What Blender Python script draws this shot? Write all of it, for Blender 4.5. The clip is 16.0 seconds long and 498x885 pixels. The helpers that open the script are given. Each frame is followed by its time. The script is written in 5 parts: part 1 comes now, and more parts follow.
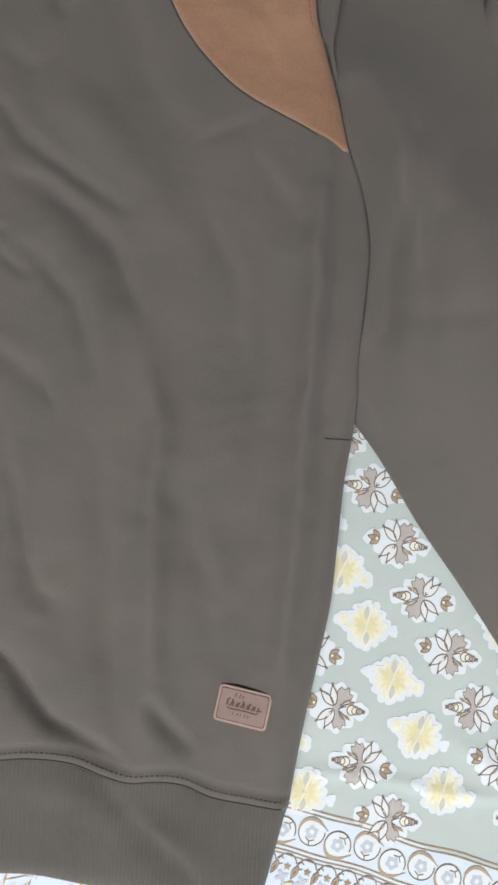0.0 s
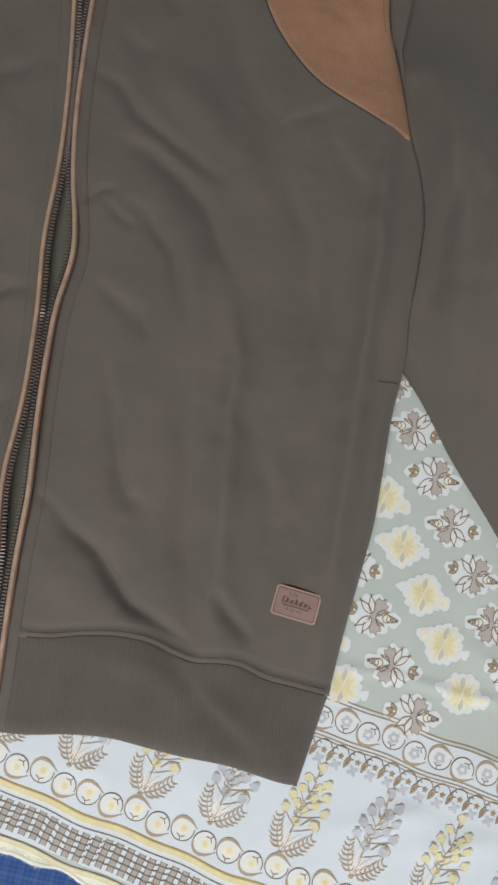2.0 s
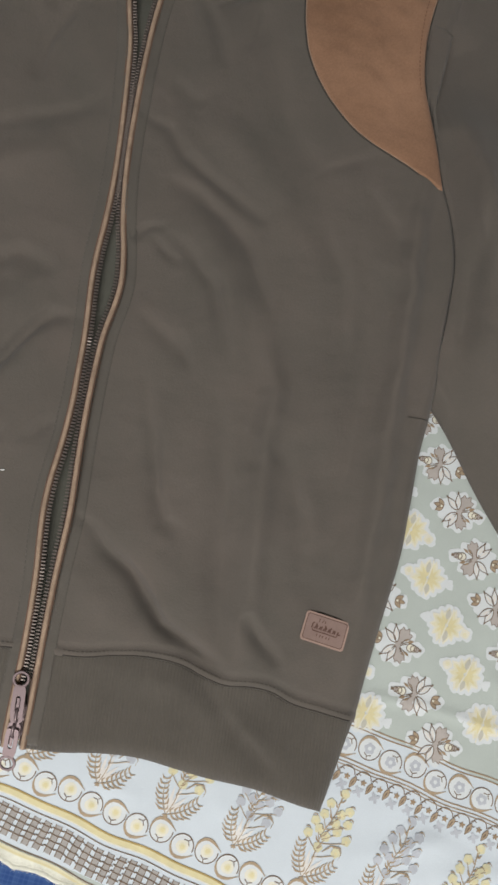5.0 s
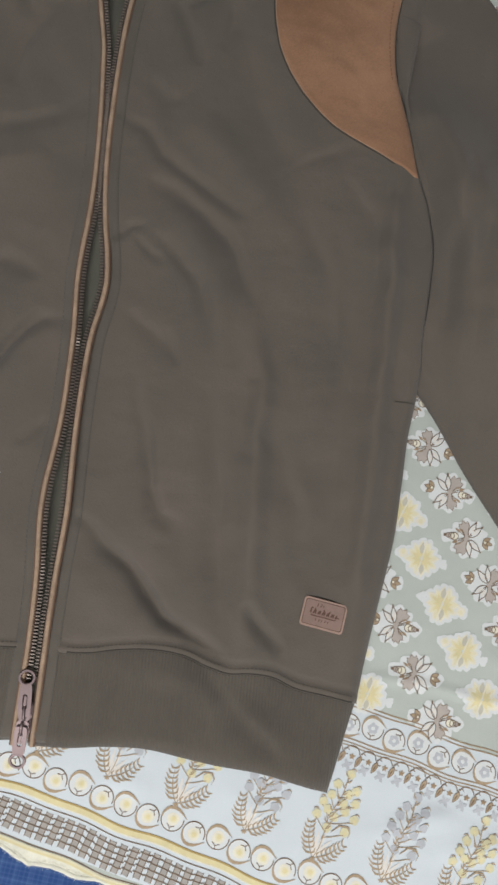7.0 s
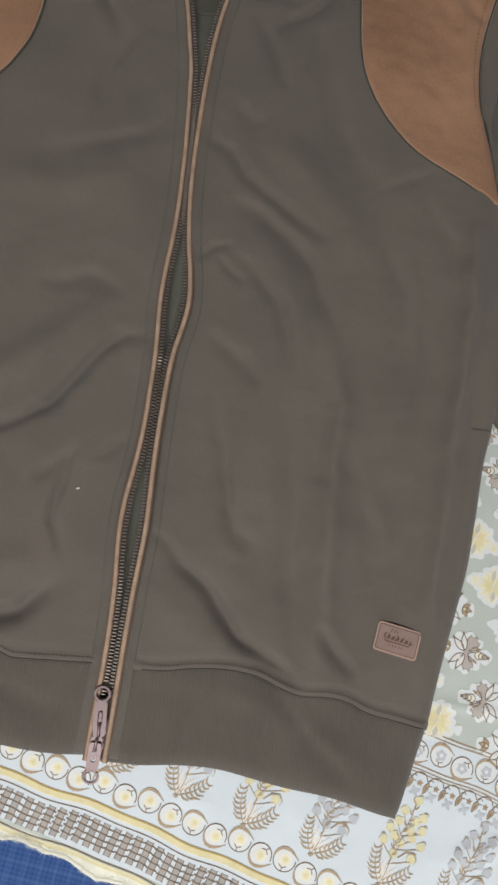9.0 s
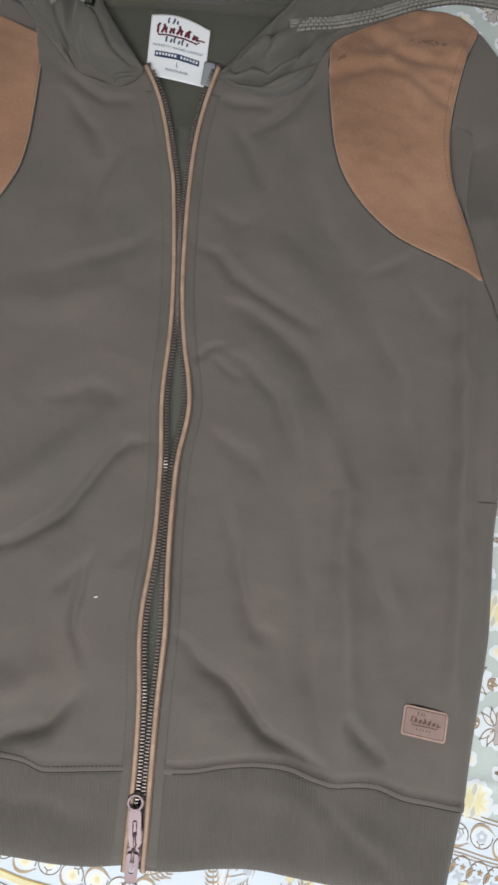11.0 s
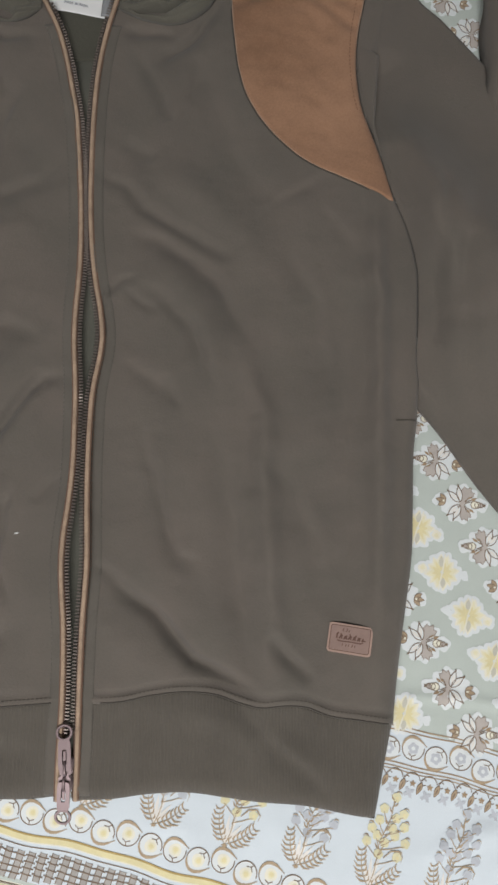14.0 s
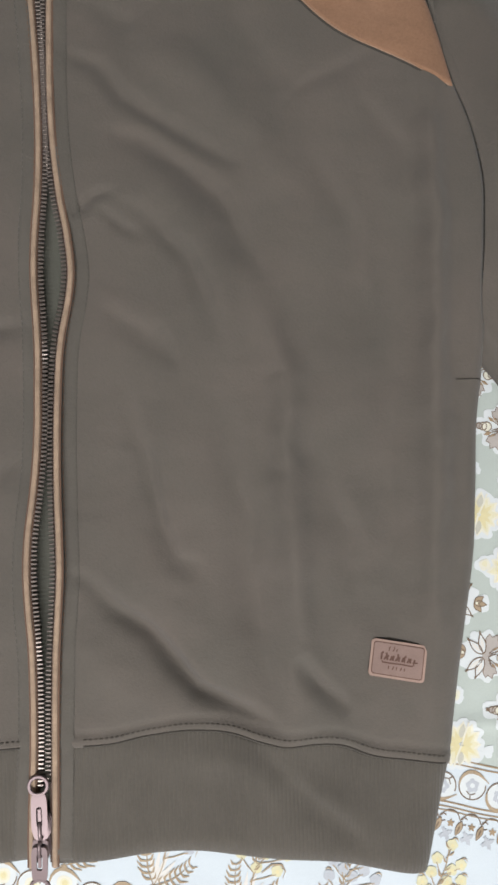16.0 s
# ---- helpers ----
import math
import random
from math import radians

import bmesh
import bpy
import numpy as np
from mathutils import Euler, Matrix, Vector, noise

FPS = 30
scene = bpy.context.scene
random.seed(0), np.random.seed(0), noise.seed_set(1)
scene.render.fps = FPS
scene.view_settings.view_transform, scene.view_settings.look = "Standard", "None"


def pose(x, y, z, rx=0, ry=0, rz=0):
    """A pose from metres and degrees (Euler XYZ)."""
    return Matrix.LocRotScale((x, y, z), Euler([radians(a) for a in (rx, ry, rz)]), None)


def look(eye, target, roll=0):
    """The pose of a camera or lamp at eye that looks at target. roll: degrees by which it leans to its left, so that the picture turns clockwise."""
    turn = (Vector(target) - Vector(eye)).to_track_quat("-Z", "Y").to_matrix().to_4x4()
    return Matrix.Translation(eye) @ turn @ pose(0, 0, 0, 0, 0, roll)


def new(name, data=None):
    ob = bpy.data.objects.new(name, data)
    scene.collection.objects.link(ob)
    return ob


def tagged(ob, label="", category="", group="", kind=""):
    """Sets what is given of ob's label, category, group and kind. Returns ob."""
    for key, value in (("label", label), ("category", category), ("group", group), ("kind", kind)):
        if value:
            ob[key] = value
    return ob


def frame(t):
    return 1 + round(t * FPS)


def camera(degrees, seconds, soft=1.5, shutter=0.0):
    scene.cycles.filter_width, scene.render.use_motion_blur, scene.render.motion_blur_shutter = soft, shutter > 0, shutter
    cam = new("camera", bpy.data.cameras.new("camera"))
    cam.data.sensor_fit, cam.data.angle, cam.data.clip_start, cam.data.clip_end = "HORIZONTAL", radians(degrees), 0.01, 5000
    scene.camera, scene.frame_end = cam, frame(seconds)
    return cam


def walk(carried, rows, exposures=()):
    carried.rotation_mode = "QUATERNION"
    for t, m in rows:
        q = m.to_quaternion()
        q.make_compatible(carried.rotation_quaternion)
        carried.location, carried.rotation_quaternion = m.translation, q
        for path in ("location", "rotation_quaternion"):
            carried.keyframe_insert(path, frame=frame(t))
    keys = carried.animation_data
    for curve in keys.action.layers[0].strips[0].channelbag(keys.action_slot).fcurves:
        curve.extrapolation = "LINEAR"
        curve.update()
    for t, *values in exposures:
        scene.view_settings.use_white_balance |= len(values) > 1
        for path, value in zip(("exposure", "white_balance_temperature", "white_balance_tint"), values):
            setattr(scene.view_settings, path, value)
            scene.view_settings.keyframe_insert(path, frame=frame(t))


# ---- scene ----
# ---------- camera ----------
cam = camera(36.4, 16.0, soft=2.8)
PATH = [
    (0, (0.177, 0.258, 0.477), (0.277, 0.353, -1.518), 49.9),
    (0.5, (0.177, 0.245, 0.487), (0.27, 0.341, -1.508), 50.4),
    (1, (0.163, 0.225, 0.502), (0.233, 0.342, -1.493), 37.0),
    (1.5, (0.145, 0.207, 0.541), (0.212, 0.336, -1.454), 33.0),
    (2, (0.138, 0.195, 0.549), (0.222, 0.33, -1.445), 38.7),
    (2.5, (0.134, 0.19, 0.561), (0.227, 0.335, -1.432), 40.3),
    (3, (0.126, 0.178, 0.56), (0.239, 0.331, -1.431), 45.0),
    (3.5, (0.109, 0.188, 0.565), (0.208, 0.361, -1.425), 39.0),
    (4, (0.101, 0.196, 0.568), (0.2, 0.396, -1.419), 35.9),
    (6.5, (0.118, 0.166, 0.565), (0.207, 0.4, -1.419), 27.0),
    (7, (0.106, 0.179, 0.575), (0.227, 0.407, -1.408), 33.8),
    (7.5, (0.067, 0.179, 0.582), (0.174, 0.423, -1.4), 30.4),
    (8, (0.069, 0.18, 0.574), (0.167, 0.414, -1.41), 29.9),
    (8.5, (0.072, 0.178, 0.573), (0.16, 0.418, -1.411), 27.7),
    (9, (0.056, 0.186, 0.575), (0.146, 0.422, -1.409), 28.5),
    (11.5, (0.071, 0.226, 0.599), (0.083, 0.58, -1.37), 3.3),
    (12, (0.084, 0.217, 0.604), (0.096, 0.565, -1.365), 2.5),
    (12.5, (0.096, 0.209, 0.599), (0.116, 0.554, -1.371), 3.5),
    (13, (0.089, 0.207, 0.595), (0.119, 0.54, -1.377), 5.4),
    (13.5, (0.106, 0.192, 0.59), (0.133, 0.515, -1.383), 4.8),
    (14, (0.117, 0.182, 0.585), (0.176, 0.485, -1.391), 10.6),
    (14.5, (0.102, 0.191, 0.579), (0.177, 0.464, -1.4), 14.7),
    (15, (0.089, 0.195, 0.564), (0.172, 0.427, -1.42), 18.8),
    (15.5, (0.081, 0.216, 0.509), (0.208, 0.384, -1.48), 36.2),
    (16, (0.102, 0.227, 0.459), (0.199, 0.332, -1.535), 41.5),
]
# seconds, stops, kelvin, tint
EXPOSURES = [
    (0, 0.45, 6300, 10), (0.5, 0.37, 6350, 10), (1.0, 0.14, 6450, 10), (1.5, 0.0, 6600, 10), (3.0, 0.0, 6660, 10), (4.0, 0.0, 6760, 10),
    (9.0, 0.08, 6760, 10), (11.5, 0.46, 6270, 10), (12.5, 0.3, 6400, 10), (14.0, 0.06, 6680, 10), (14.5, 0.08, 6700, 10), (15.2, 0.17, 6740, 10), (16.0, 0.4, 6580, 10),
]
walk(cam, [(t, look(eye, target, roll)) for t, eye, target, roll in PATH], EXPOSURES)

# ---------- world and lamps ----------
world = bpy.data.worlds.new("room_air")
world.use_nodes = True
world.node_tree.nodes["Background"].inputs[0].default_value = (0.95, 0.97, 1.0, 1)
world.node_tree.nodes["Background"].inputs[1].default_value = 0.05
scene.world = world


def area_lamp(name, eye, target, size_x, size_y, watts, colour):
    data = bpy.data.lights.new(name, "AREA")
    data.shape, data.size, data.size_y, data.energy, data.color = "RECTANGLE", size_x, size_y, watts, colour
    ob = new(name, data)
    ob.matrix_world = look(eye, target)
    return ob


area_lamp("tube_light_glow", (-0.06, -0.86, 1.84), (-0.06, -0.859, 0.0), 1.2, 0.12, 41.5, (1.0, 1.0, 1.0))

# ---------- small tools ----------


def curve_at(keys, values):
    """A smooth curve through the values at the rising keys, flat past its ends."""
    k, v = np.array(keys, float), np.array(values, float)
    slope = np.gradient(v, k)

    def at(q):
        q = min(max(q, k[0]), k[-1])
        n = min(max(int(np.searchsorted(k, q)) - 1, 0), len(k) - 2)
        h = k[n + 1] - k[n]
        f = (q - k[n]) / h
        return float((2 * f**3 - 3 * f**2 + 1) * v[n] + (f**3 - 2 * f**2 + f) * h * slope[n] + (3 * f**2 - 2 * f**3) * v[n + 1] + (f**3 - f**2) * h * slope[n + 1])

    return at


def line_at(points):
    """A smooth line through points, by a share from 0 to 1 of its length."""
    p = np.array(points, float)
    run = np.r_[0, np.cumsum(np.linalg.norm(np.diff(p, axis=0), axis=1))]
    axes = [curve_at(run / run[-1], p[:, a]) for a in range(p.shape[1])]

    def at(f):
        return tuple(a(f) for a in axes)

    at.length = float(run[-1])
    return at


def smooth(a, b, q):
    f = min(max((q - a) / (b - a), 0.0), 1.0)
    return f * f * (3 - 2 * f)


def lerp(a, b, f):
    return a + (b - a) * f


def grain(x, y, size, seed=0.0):
    return noise.noise(Vector((x / size, y / size, seed)))


def mesh_object(name, verts, faces, mats, parent=None, label="", slots=None, shade=True):
    data = bpy.data.meshes.new(name)
    data.from_pydata(verts, [], faces)
    for m in mats if isinstance(mats, (list, tuple)) else [mats]:
        data.materials.append(m)
    if slots is not None:
        data.polygons.foreach_set("material_index", slots)
    if shade:
        data.polygons.foreach_set("use_smooth", [True] * len(data.polygons))
    data.update()
    ob = new(name, data)
    ob.parent = parent
    if label:
        ob["label"] = label
    return ob


def part(name, bm, material, parent, label=""):
    data = bpy.data.meshes.new(name)
    bmesh.ops.recalc_face_normals(bm, faces=bm.faces)
    bm.to_mesh(data)
    bm.free()
    data.materials.append(material)
    ob = new(name, data)
    ob.parent = parent
    if label:
        ob["label"] = label
    return ob


def sheet_of(name, at, nu, nv, material, parent, label="", thick=0.0012):
    """A cloth surface: at(u, v) gives a place for shares 0 to 1; it has a thickness downwards."""
    verts = [at(i / nu, j / nv) for j in range(nv + 1) for i in range(nu + 1)]
    w = nu + 1
    faces = [(j * w + i, j * w + i + 1, (j + 1) * w + i + 1, (j + 1) * w + i) for j in range(nv) for i in range(nu)]
    a, b, c = (Vector(verts[q]) for q in faces[len(faces) // 2][:3])
    if (b - a).cross(c - b).z < 0:
        faces = [f[::-1] for f in faces]
    ob = mesh_object(name, verts, faces, material, parent, label)
    if thick:
        m = ob.modifiers.new("thickness", "SOLIDIFY")
        m.thickness, m.offset = thick, -1
    return ob


def tube(name, at, steps, radius, material, parent, label="", sides=8, flat=1.0):
    verts, faces = [], []
    for i in range(steps + 1):
        p, q = Vector(at(max(i - 0.5, 0) / steps)), Vector(at(min(i + 0.5, steps) / steps))
        t = (q - p).normalized()
        side = t.cross(Vector((0, 0, 1))).normalized()
        up = side.cross(t)
        c = Vector(at(i / steps))
        for s in range(sides):
            a = 2 * math.pi * s / sides
            verts.append(c + side * math.cos(a) * radius + up * math.sin(a) * radius * flat)
    for i in range(steps):
        for s in range(sides):
            faces.append((i * sides + s, i * sides + (s + 1) % sides, (i + 1) * sides + (s + 1) % sides, (i + 1) * sides + s))
    faces += [tuple(range(sides))[::-1], tuple(range(steps * sides, steps * sides + sides))]
    return mesh_object(name, verts, faces, material, parent, label)


def stitches(name, at, material, parent, dash=0.0024, gap=0.0012, wide=0.0007, high=0.0005, label=""):
    """A row of thread stitches along a line, joined into one part."""
    verts, faces = [], []
    n = int(at.length / (dash + gap))
    for i in range(n):
        p, q = Vector(at(i / n)), Vector(at((i + dash / (dash + gap)) / n))
        t = (q - p).normalized()
        side = t.cross(Vector((0, 0, 1))).normalized() * wide / 2
        b = len(verts)
        lift = Vector((0, 0, high))
        mid = (p + q) / 2
        verts += [p - side, p + side, mid - side * 1.2 + lift, mid + side * 1.2 + lift, q - side, q + side]
        faces += [(b, b + 1, b + 3, b + 2), (b + 2, b + 3, b + 5, b + 4)]
    return mesh_object(name, verts, faces, material, parent, label)


# ---------- materials ----------


def nodes_of(name):
    m = bpy.data.materials.new(name)
    m.use_nodes = True
    t = m.node_tree
    return m, t, t.nodes["Principled BSDF"]


def add(t, kind, **values):
    n = t.nodes.new(kind)
    for key, value in values.items():
        if key in n.inputs:
            n.inputs[key].default_value = value
    return n


def cloth(name, colour, vary=0.12, patch=0.08, weave=0.0009, relief=0.35, rough=0.9, sheen=0.15, ribs=0.0, tint=None, nap=0.0, spread=(0.33, 0.77)):
    """Woven or knitted cloth: colour with two scales of change, a fine weave and, if asked, ribs across x."""
    m, t, b = nodes_of(name)
    link = t.links.new
    where = t.nodes.new("ShaderNodeTexCoord")
    big = add(t, "ShaderNodeTexNoise", Scale=1 / patch, Detail=5.0, Roughness=0.6)
    fine = add(t, "ShaderNodeTexNoise", Scale=0.5 / weave, Detail=3.0, Roughness=0.7)
    link(where.outputs["Object"], big.inputs["Vector"])
    link(where.outputs["Object"], fine.inputs["Vector"])
    mix = t.nodes.new("ShaderNodeMix")
    mix.data_type = "RGBA"
    dark = tuple(c * (1 - vary) for c in colour) + (1,)
    light = tuple(min(c * (1 + vary), 1) for c in (tint or colour)) + (1,)
    mix.inputs[6].default_value, mix.inputs[7].default_value = dark, light
    total = t.nodes.new("ShaderNodeMath")
    total.operation = "MULTIPLY_ADD"
    total.inputs[1].default_value, total.inputs[2].default_value = 0.35, 0.0
    link(fine.outputs["Fac"], total.inputs[0])
    plus = t.nodes.new("ShaderNodeMath")
    plus.operation = "MULTIPLY_ADD"
    plus.inputs[1].default_value = 0.75
    link(big.outputs["Fac"], plus.inputs[0])
    link(total.outputs[0], plus.inputs[2])
    span = t.nodes.new("ShaderNodeMapRange")
    span.inputs[1].default_value, span.inputs[2].default_value = spread
    link(plus.outputs[0], span.inputs[0])
    link(span.outputs[0], mix.inputs[0])
    link(mix.outputs[2], b.inputs["Base Color"])
    b.inputs["Roughness"].default_value = rough
    b.inputs["Specular IOR Level"].default_value = 0.2
    b.inputs["Sheen Weight"].default_value = sheen
    b.inputs["Sheen Roughness"].default_value = 0.6
    bump = add(t, "ShaderNodeBump", Strength=relief, Distance=0.0006)
    link(fine.outputs["Fac"], bump.inputs["Height"])
    last = bump
    if nap:
        soft = add(t, "ShaderNodeTexNoise", Scale=70.0, Detail=4.0, Roughness=0.65)
        link(where.outputs["Object"], soft.inputs["Vector"])
        more = add(t, "ShaderNodeBump", Strength=nap, Distance=0.004)
        link(soft.outputs["Fac"], more.inputs["Height"])
        link(last.outputs[0], more.inputs["Normal"])
        last = more
    if ribs:
        wave = add(t, "ShaderNodeTexWave", Scale=math.pi / (10 * ribs) * 2 / 2, Distortion=0.6, Detail=1.0)
        wave.bands_direction = "X"
        wave.inputs["Detail Scale"].default_value = 1.0
        link(where.outputs["Object"], wave.inputs["Vector"])
        more = add(t, "ShaderNodeBump", Strength=0.34, Distance=0.0009)
        link(wave.outputs["Fac"], more.inputs["Height"])
        link(last.outputs[0], more.inputs["Normal"])
        last = more
    link(last.outputs[0], b.inputs["Normal"])
    return m


def metal(name, colour, rough=0.3):
    m, t, b = nodes_of(name)
    n = add(t, "ShaderNodeTexNoise", Scale=400.0, Detail=3.0)
    r = t.nodes.new("ShaderNodeMapRange")
    r.inputs[3].default_value, r.inputs[4].default_value = rough * 0.7, rough * 1.4
    t.links.new(n.outputs["Fac"], r.inputs[0])
    t.links.new(r.outputs[0], b.inputs["Roughness"])
    b.inputs["Base Color"].default_value = (*colour, 1)
    b.inputs["Metallic"].default_value = 0.7
    return m


def ink(name, colour, vary=0.15):
    """Dye on cotton, a little uneven."""
    return cloth(name, colour, vary=vary, patch=0.012, weave=0.0006, relief=0.2, sheen=0.0)


def blue_check():
    """Dark blue checked cotton with thin pale threads both ways."""
    m, t, b = nodes_of("blue_checked_cotton")
    link = t.links.new
    where = t.nodes.new("ShaderNodeTexCoord")
    turn = add(t, "ShaderNodeMapping")
    turn.inputs["Rotation"].default_value = (0, 0, radians(8))
    link(where.outputs["Object"], turn.inputs["Vector"])
    fine = add(t, "ShaderNodeTexNoise", Scale=700.0, Detail=3.0)
    link(where.outputs["Object"], fine.inputs["Vector"])
    total = None
    for way in "XY":
        for size, sharp in ((0.011, 0.90), (0.0035, 0.86)):
            wave = add(t, "ShaderNodeTexWave", Scale=math.pi / (10 * size), Distortion=0.4)
            wave.bands_direction = way
            link(turn.outputs[0], wave.inputs["Vector"])
            thin = t.nodes.new("ShaderNodeMapRange")
            thin.inputs[1].default_value, thin.inputs[4].default_value = sharp - 0.25, 0.075
            link(wave.outputs["Fac"], thin.inputs[0])
            if total is None:
                total = thin.outputs[0]
            else:
                plus = t.nodes.new("ShaderNodeMath")
                link(total, plus.inputs[0])
                link(thin.outputs[0], plus.inputs[1])
                total = plus.outputs[0]
    mix = t.nodes.new("ShaderNodeMix")
    mix.data_type = "RGBA"
    mix.inputs[6].default_value, mix.inputs[7].default_value = (0.016, 0.060, 0.215, 1), (0.18, 0.31, 0.55, 1)
    link(total, mix.inputs[0])
    link(mix.outputs[2], b.inputs["Base Color"])
    b.inputs["Roughness"].default_value = 0.9
    bump = add(t, "ShaderNodeBump", Strength=0.4, Distance=0.0006)
    link(fine.outputs["Fac"], bump.inputs["Height"])
    link(bump.outputs[0], b.inputs["Normal"])
    return m


def paint(name, colour, rough=0.7):
    m, t, b = nodes_of(name)
    n = add(t, "ShaderNodeTexNoise", Scale=9.0, Detail=6.0)
    mix = t.nodes.new("ShaderNodeMix")
    mix.data_type = "RGBA"
    mix.inputs[6].default_value = tuple(c * 0.93 for c in colour) + (1,)
    mix.inputs[7].default_value = (*colour, 1)
    t.links.new(n.outputs["Fac"], mix.inputs[0])
    t.links.new(mix.outputs[2], b.inputs["Base Color"])
    b.inputs["Roughness"].default_value = rough
    return m


OLIVE = cloth("olive_brown_fleece", (0.1225, 0.1115, 0.097), vary=0.10, patch=0.06, tint=(0.129, 0.109, 0.095), relief=0.6)
RIB = cloth("olive_brown_ribbing", (0.099, 0.088, 0.075), vary=0.16, patch=0.04, ribs=0.0023)
LINING = cloth("olive_lining", (0.108, 0.108, 0.090), vary=0.15, weave=0.0014, relief=0.5)
# Jersey inside the hood and on the neck tape, darkened to carry the shade there.
SHADE_LINING = cloth("shaded_olive_jersey", (0.074, 0.072, 0.057), vary=0.15, weave=0.0012, relief=0.5)
HOOD = cloth("olive_green_fleece", (0.100, 0.0945, 0.078), vary=0.12, patch=0.05, relief=0.6)
SUEDE = cloth("tan_suede", (0.268, 0.147, 0.089), vary=0.11, patch=0.08, weave=0.0009, relief=0.25, sheen=0.10, tint=(0.322, 0.184, 0.116), nap=0.10, spread=(0.40, 0.70))
SUEDE_EDGE = cloth("pale_suede_edge", (0.36, 0.235, 0.165), vary=0.2, patch=0.02)
SCUFF = cloth("dark_scuff", (0.165, 0.092, 0.058), vary=0.3, patch=0.006)
PIPE_EDGE = cloth("brown_piping_edge", (0.150, 0.088, 0.060), vary=0.2)
SUEDE_THREAD = cloth("brown_thread", (0.21, 0.110, 0.068), vary=0.1)
PIPING = cloth("tan_piping", (0.375, 0.27, 0.195), vary=0.28, patch=0.012, weave=0.0010, relief=0.7)
TAPE = cloth("brown_zip_tape", (0.118, 0.072, 0.055), vary=0.15, weave=0.0006)
TAPE_END = cloth("grey_tape_end", (0.26, 0.27, 0.285), vary=0.1)
THREAD = cloth("dark_thread", (0.060, 0.053, 0.045), vary=0.1)
FACING = cloth("olive_brown_facing", (0.119, 0.107, 0.093), vary=0.10, patch=0.03, relief=0.6)
FACING_THREAD = cloth("olive_facing_thread", (0.100, 0.090, 0.078), vary=0.25, patch=0.02)
HEM_THREAD = cloth("olive_hem_thread", (0.078, 0.068, 0.057), vary=0.4, patch=0.02)
CORD = cloth("grey_braided_cord", (0.20, 0.192, 0.165), vary=0.3, patch=0.004, weave=0.0012, relief=0.7)
# Cord base seen between the strands, coloured dark for the shade in its grooves.
SHADE_CORD = cloth("shaded_cord_grooves", (0.075, 0.07, 0.058), vary=0.2)
LEATHER = cloth("rose_brown_leather", (0.29, 0.202, 0.176), vary=0.12, patch=0.01, weave=0.0008, rough=0.6, sheen=0.0)
LEATHER_EDGE = cloth("pale_leather_edge", (0.40, 0.28, 0.235), vary=0.12, patch=0.01, weave=0.0008, rough=0.65, sheen=0.0)
LEATHER_INK = cloth("dark_embossing", (0.14, 0.080, 0.066), vary=0.1, sheen=0.0)
SATIN = cloth("white_satin", (0.80, 0.81, 0.82), vary=0.03, weave=0.0004, relief=0.1, rough=0.5)
MAROON = ink("maroon_ink", (0.11, 0.02, 0.035))
NAVY = ink("navy_ink", (0.045, 0.065, 0.12))
GUNMETAL = metal("rose_gunmetal", (0.235, 0.180, 0.186), 0.42)
TOOTH = metal("dark_bronze", (0.225, 0.190, 0.172), 0.34)
EYELET = metal("black_eyelet", (0.03, 0.03, 0.03), 0.4)
WHITE_COTTON = cloth("white_cotton", (0.652, 0.720, 0.778), vary=0.05, patch=0.05, weave=0.0006, relief=0.2)
SAGE_COTTON = cloth("sage_cotton", (0.50, 0.555, 0.525), vary=0.06, patch=0.04, weave=0.0006, relief=0.2)
HALO = ink("white_print", (0.715, 0.755, 0.775), 0.04)
CREAM = ink("cream_print", (0.79, 0.77, 0.66), 0.08)
YELLOW = ink("yellow_print", (0.74, 0.672, 0.41), 0.10)
CHECK_GREY = ink("check_grey_print", (0.41, 0.392, 0.375), 0.12)
STRAW = ink("straw_print", (0.77, 0.735, 0.54), 0.08)
SPRIG_YELLOW = ink("sprig_yellow_print", (0.69, 0.66, 0.455), 0.10)
PEWTER = ink("pewter_print", (0.56, 0.55, 0.48), 0.10)
OCHRE = ink("ochre_print", (0.44, 0.33, 0.14), 0.18)
UMBER = ink("umber_print", (0.21, 0.155, 0.115), 0.25)
BROWN = ink("brown_print", (0.36, 0.265, 0.175), 0.25)
GREY = ink("grey_print", (0.48, 0.44, 0.415), 0.12)
FROND = ink("frond_print", (0.43, 0.335, 0.235), 0.2)
PETAL = ink("pale_petal_print", (0.765, 0.745, 0.715), 0.05)
BLUEGREY = ink("blue_grey_print", (0.51, 0.54, 0.59), 0.12)
FRINGE = cloth("cream_fringe", (0.80, 0.80, 0.70), vary=0.12, patch=0.012, weave=0.0015, relief=0.8)
BLUE = blue_check()
WALL = paint("cream_wall_paint", (0.72, 0.715, 0.70))
CEILING = paint("white_ceiling_paint", (0.8, 0.8, 0.79))
FLOOR = paint("beige_floor_tile", (0.42, 0.38, 0.33), 0.35)
WOOD = paint("brown_bed_wood", (0.14, 0.075, 0.04), 0.45)

# ---------- the room ----------


def block(name, x0, y0, z0, x1, y1, z1, material, parent=None, bevel=0.0, label="", segments=3):
    bm = bmesh.new()
    bmesh.ops.create_cube(bm, size=1)
    bmesh.ops.transform(bm, matrix=Matrix.Translation(((x0 + x1) / 2, (y0 + y1) / 2, (z0 + z1) / 2)) @ Matrix.Diagonal((x1 - x0, y1 - y0, z1 - z0, 1)), verts=bm.verts)
    if bevel:
        bmesh.ops.bevel(bm, geom=bm.edges[:], offset=bevel, segments=segments, affect="EDGES", profile=0.5)
    return part(name, bm, material, parent, label)


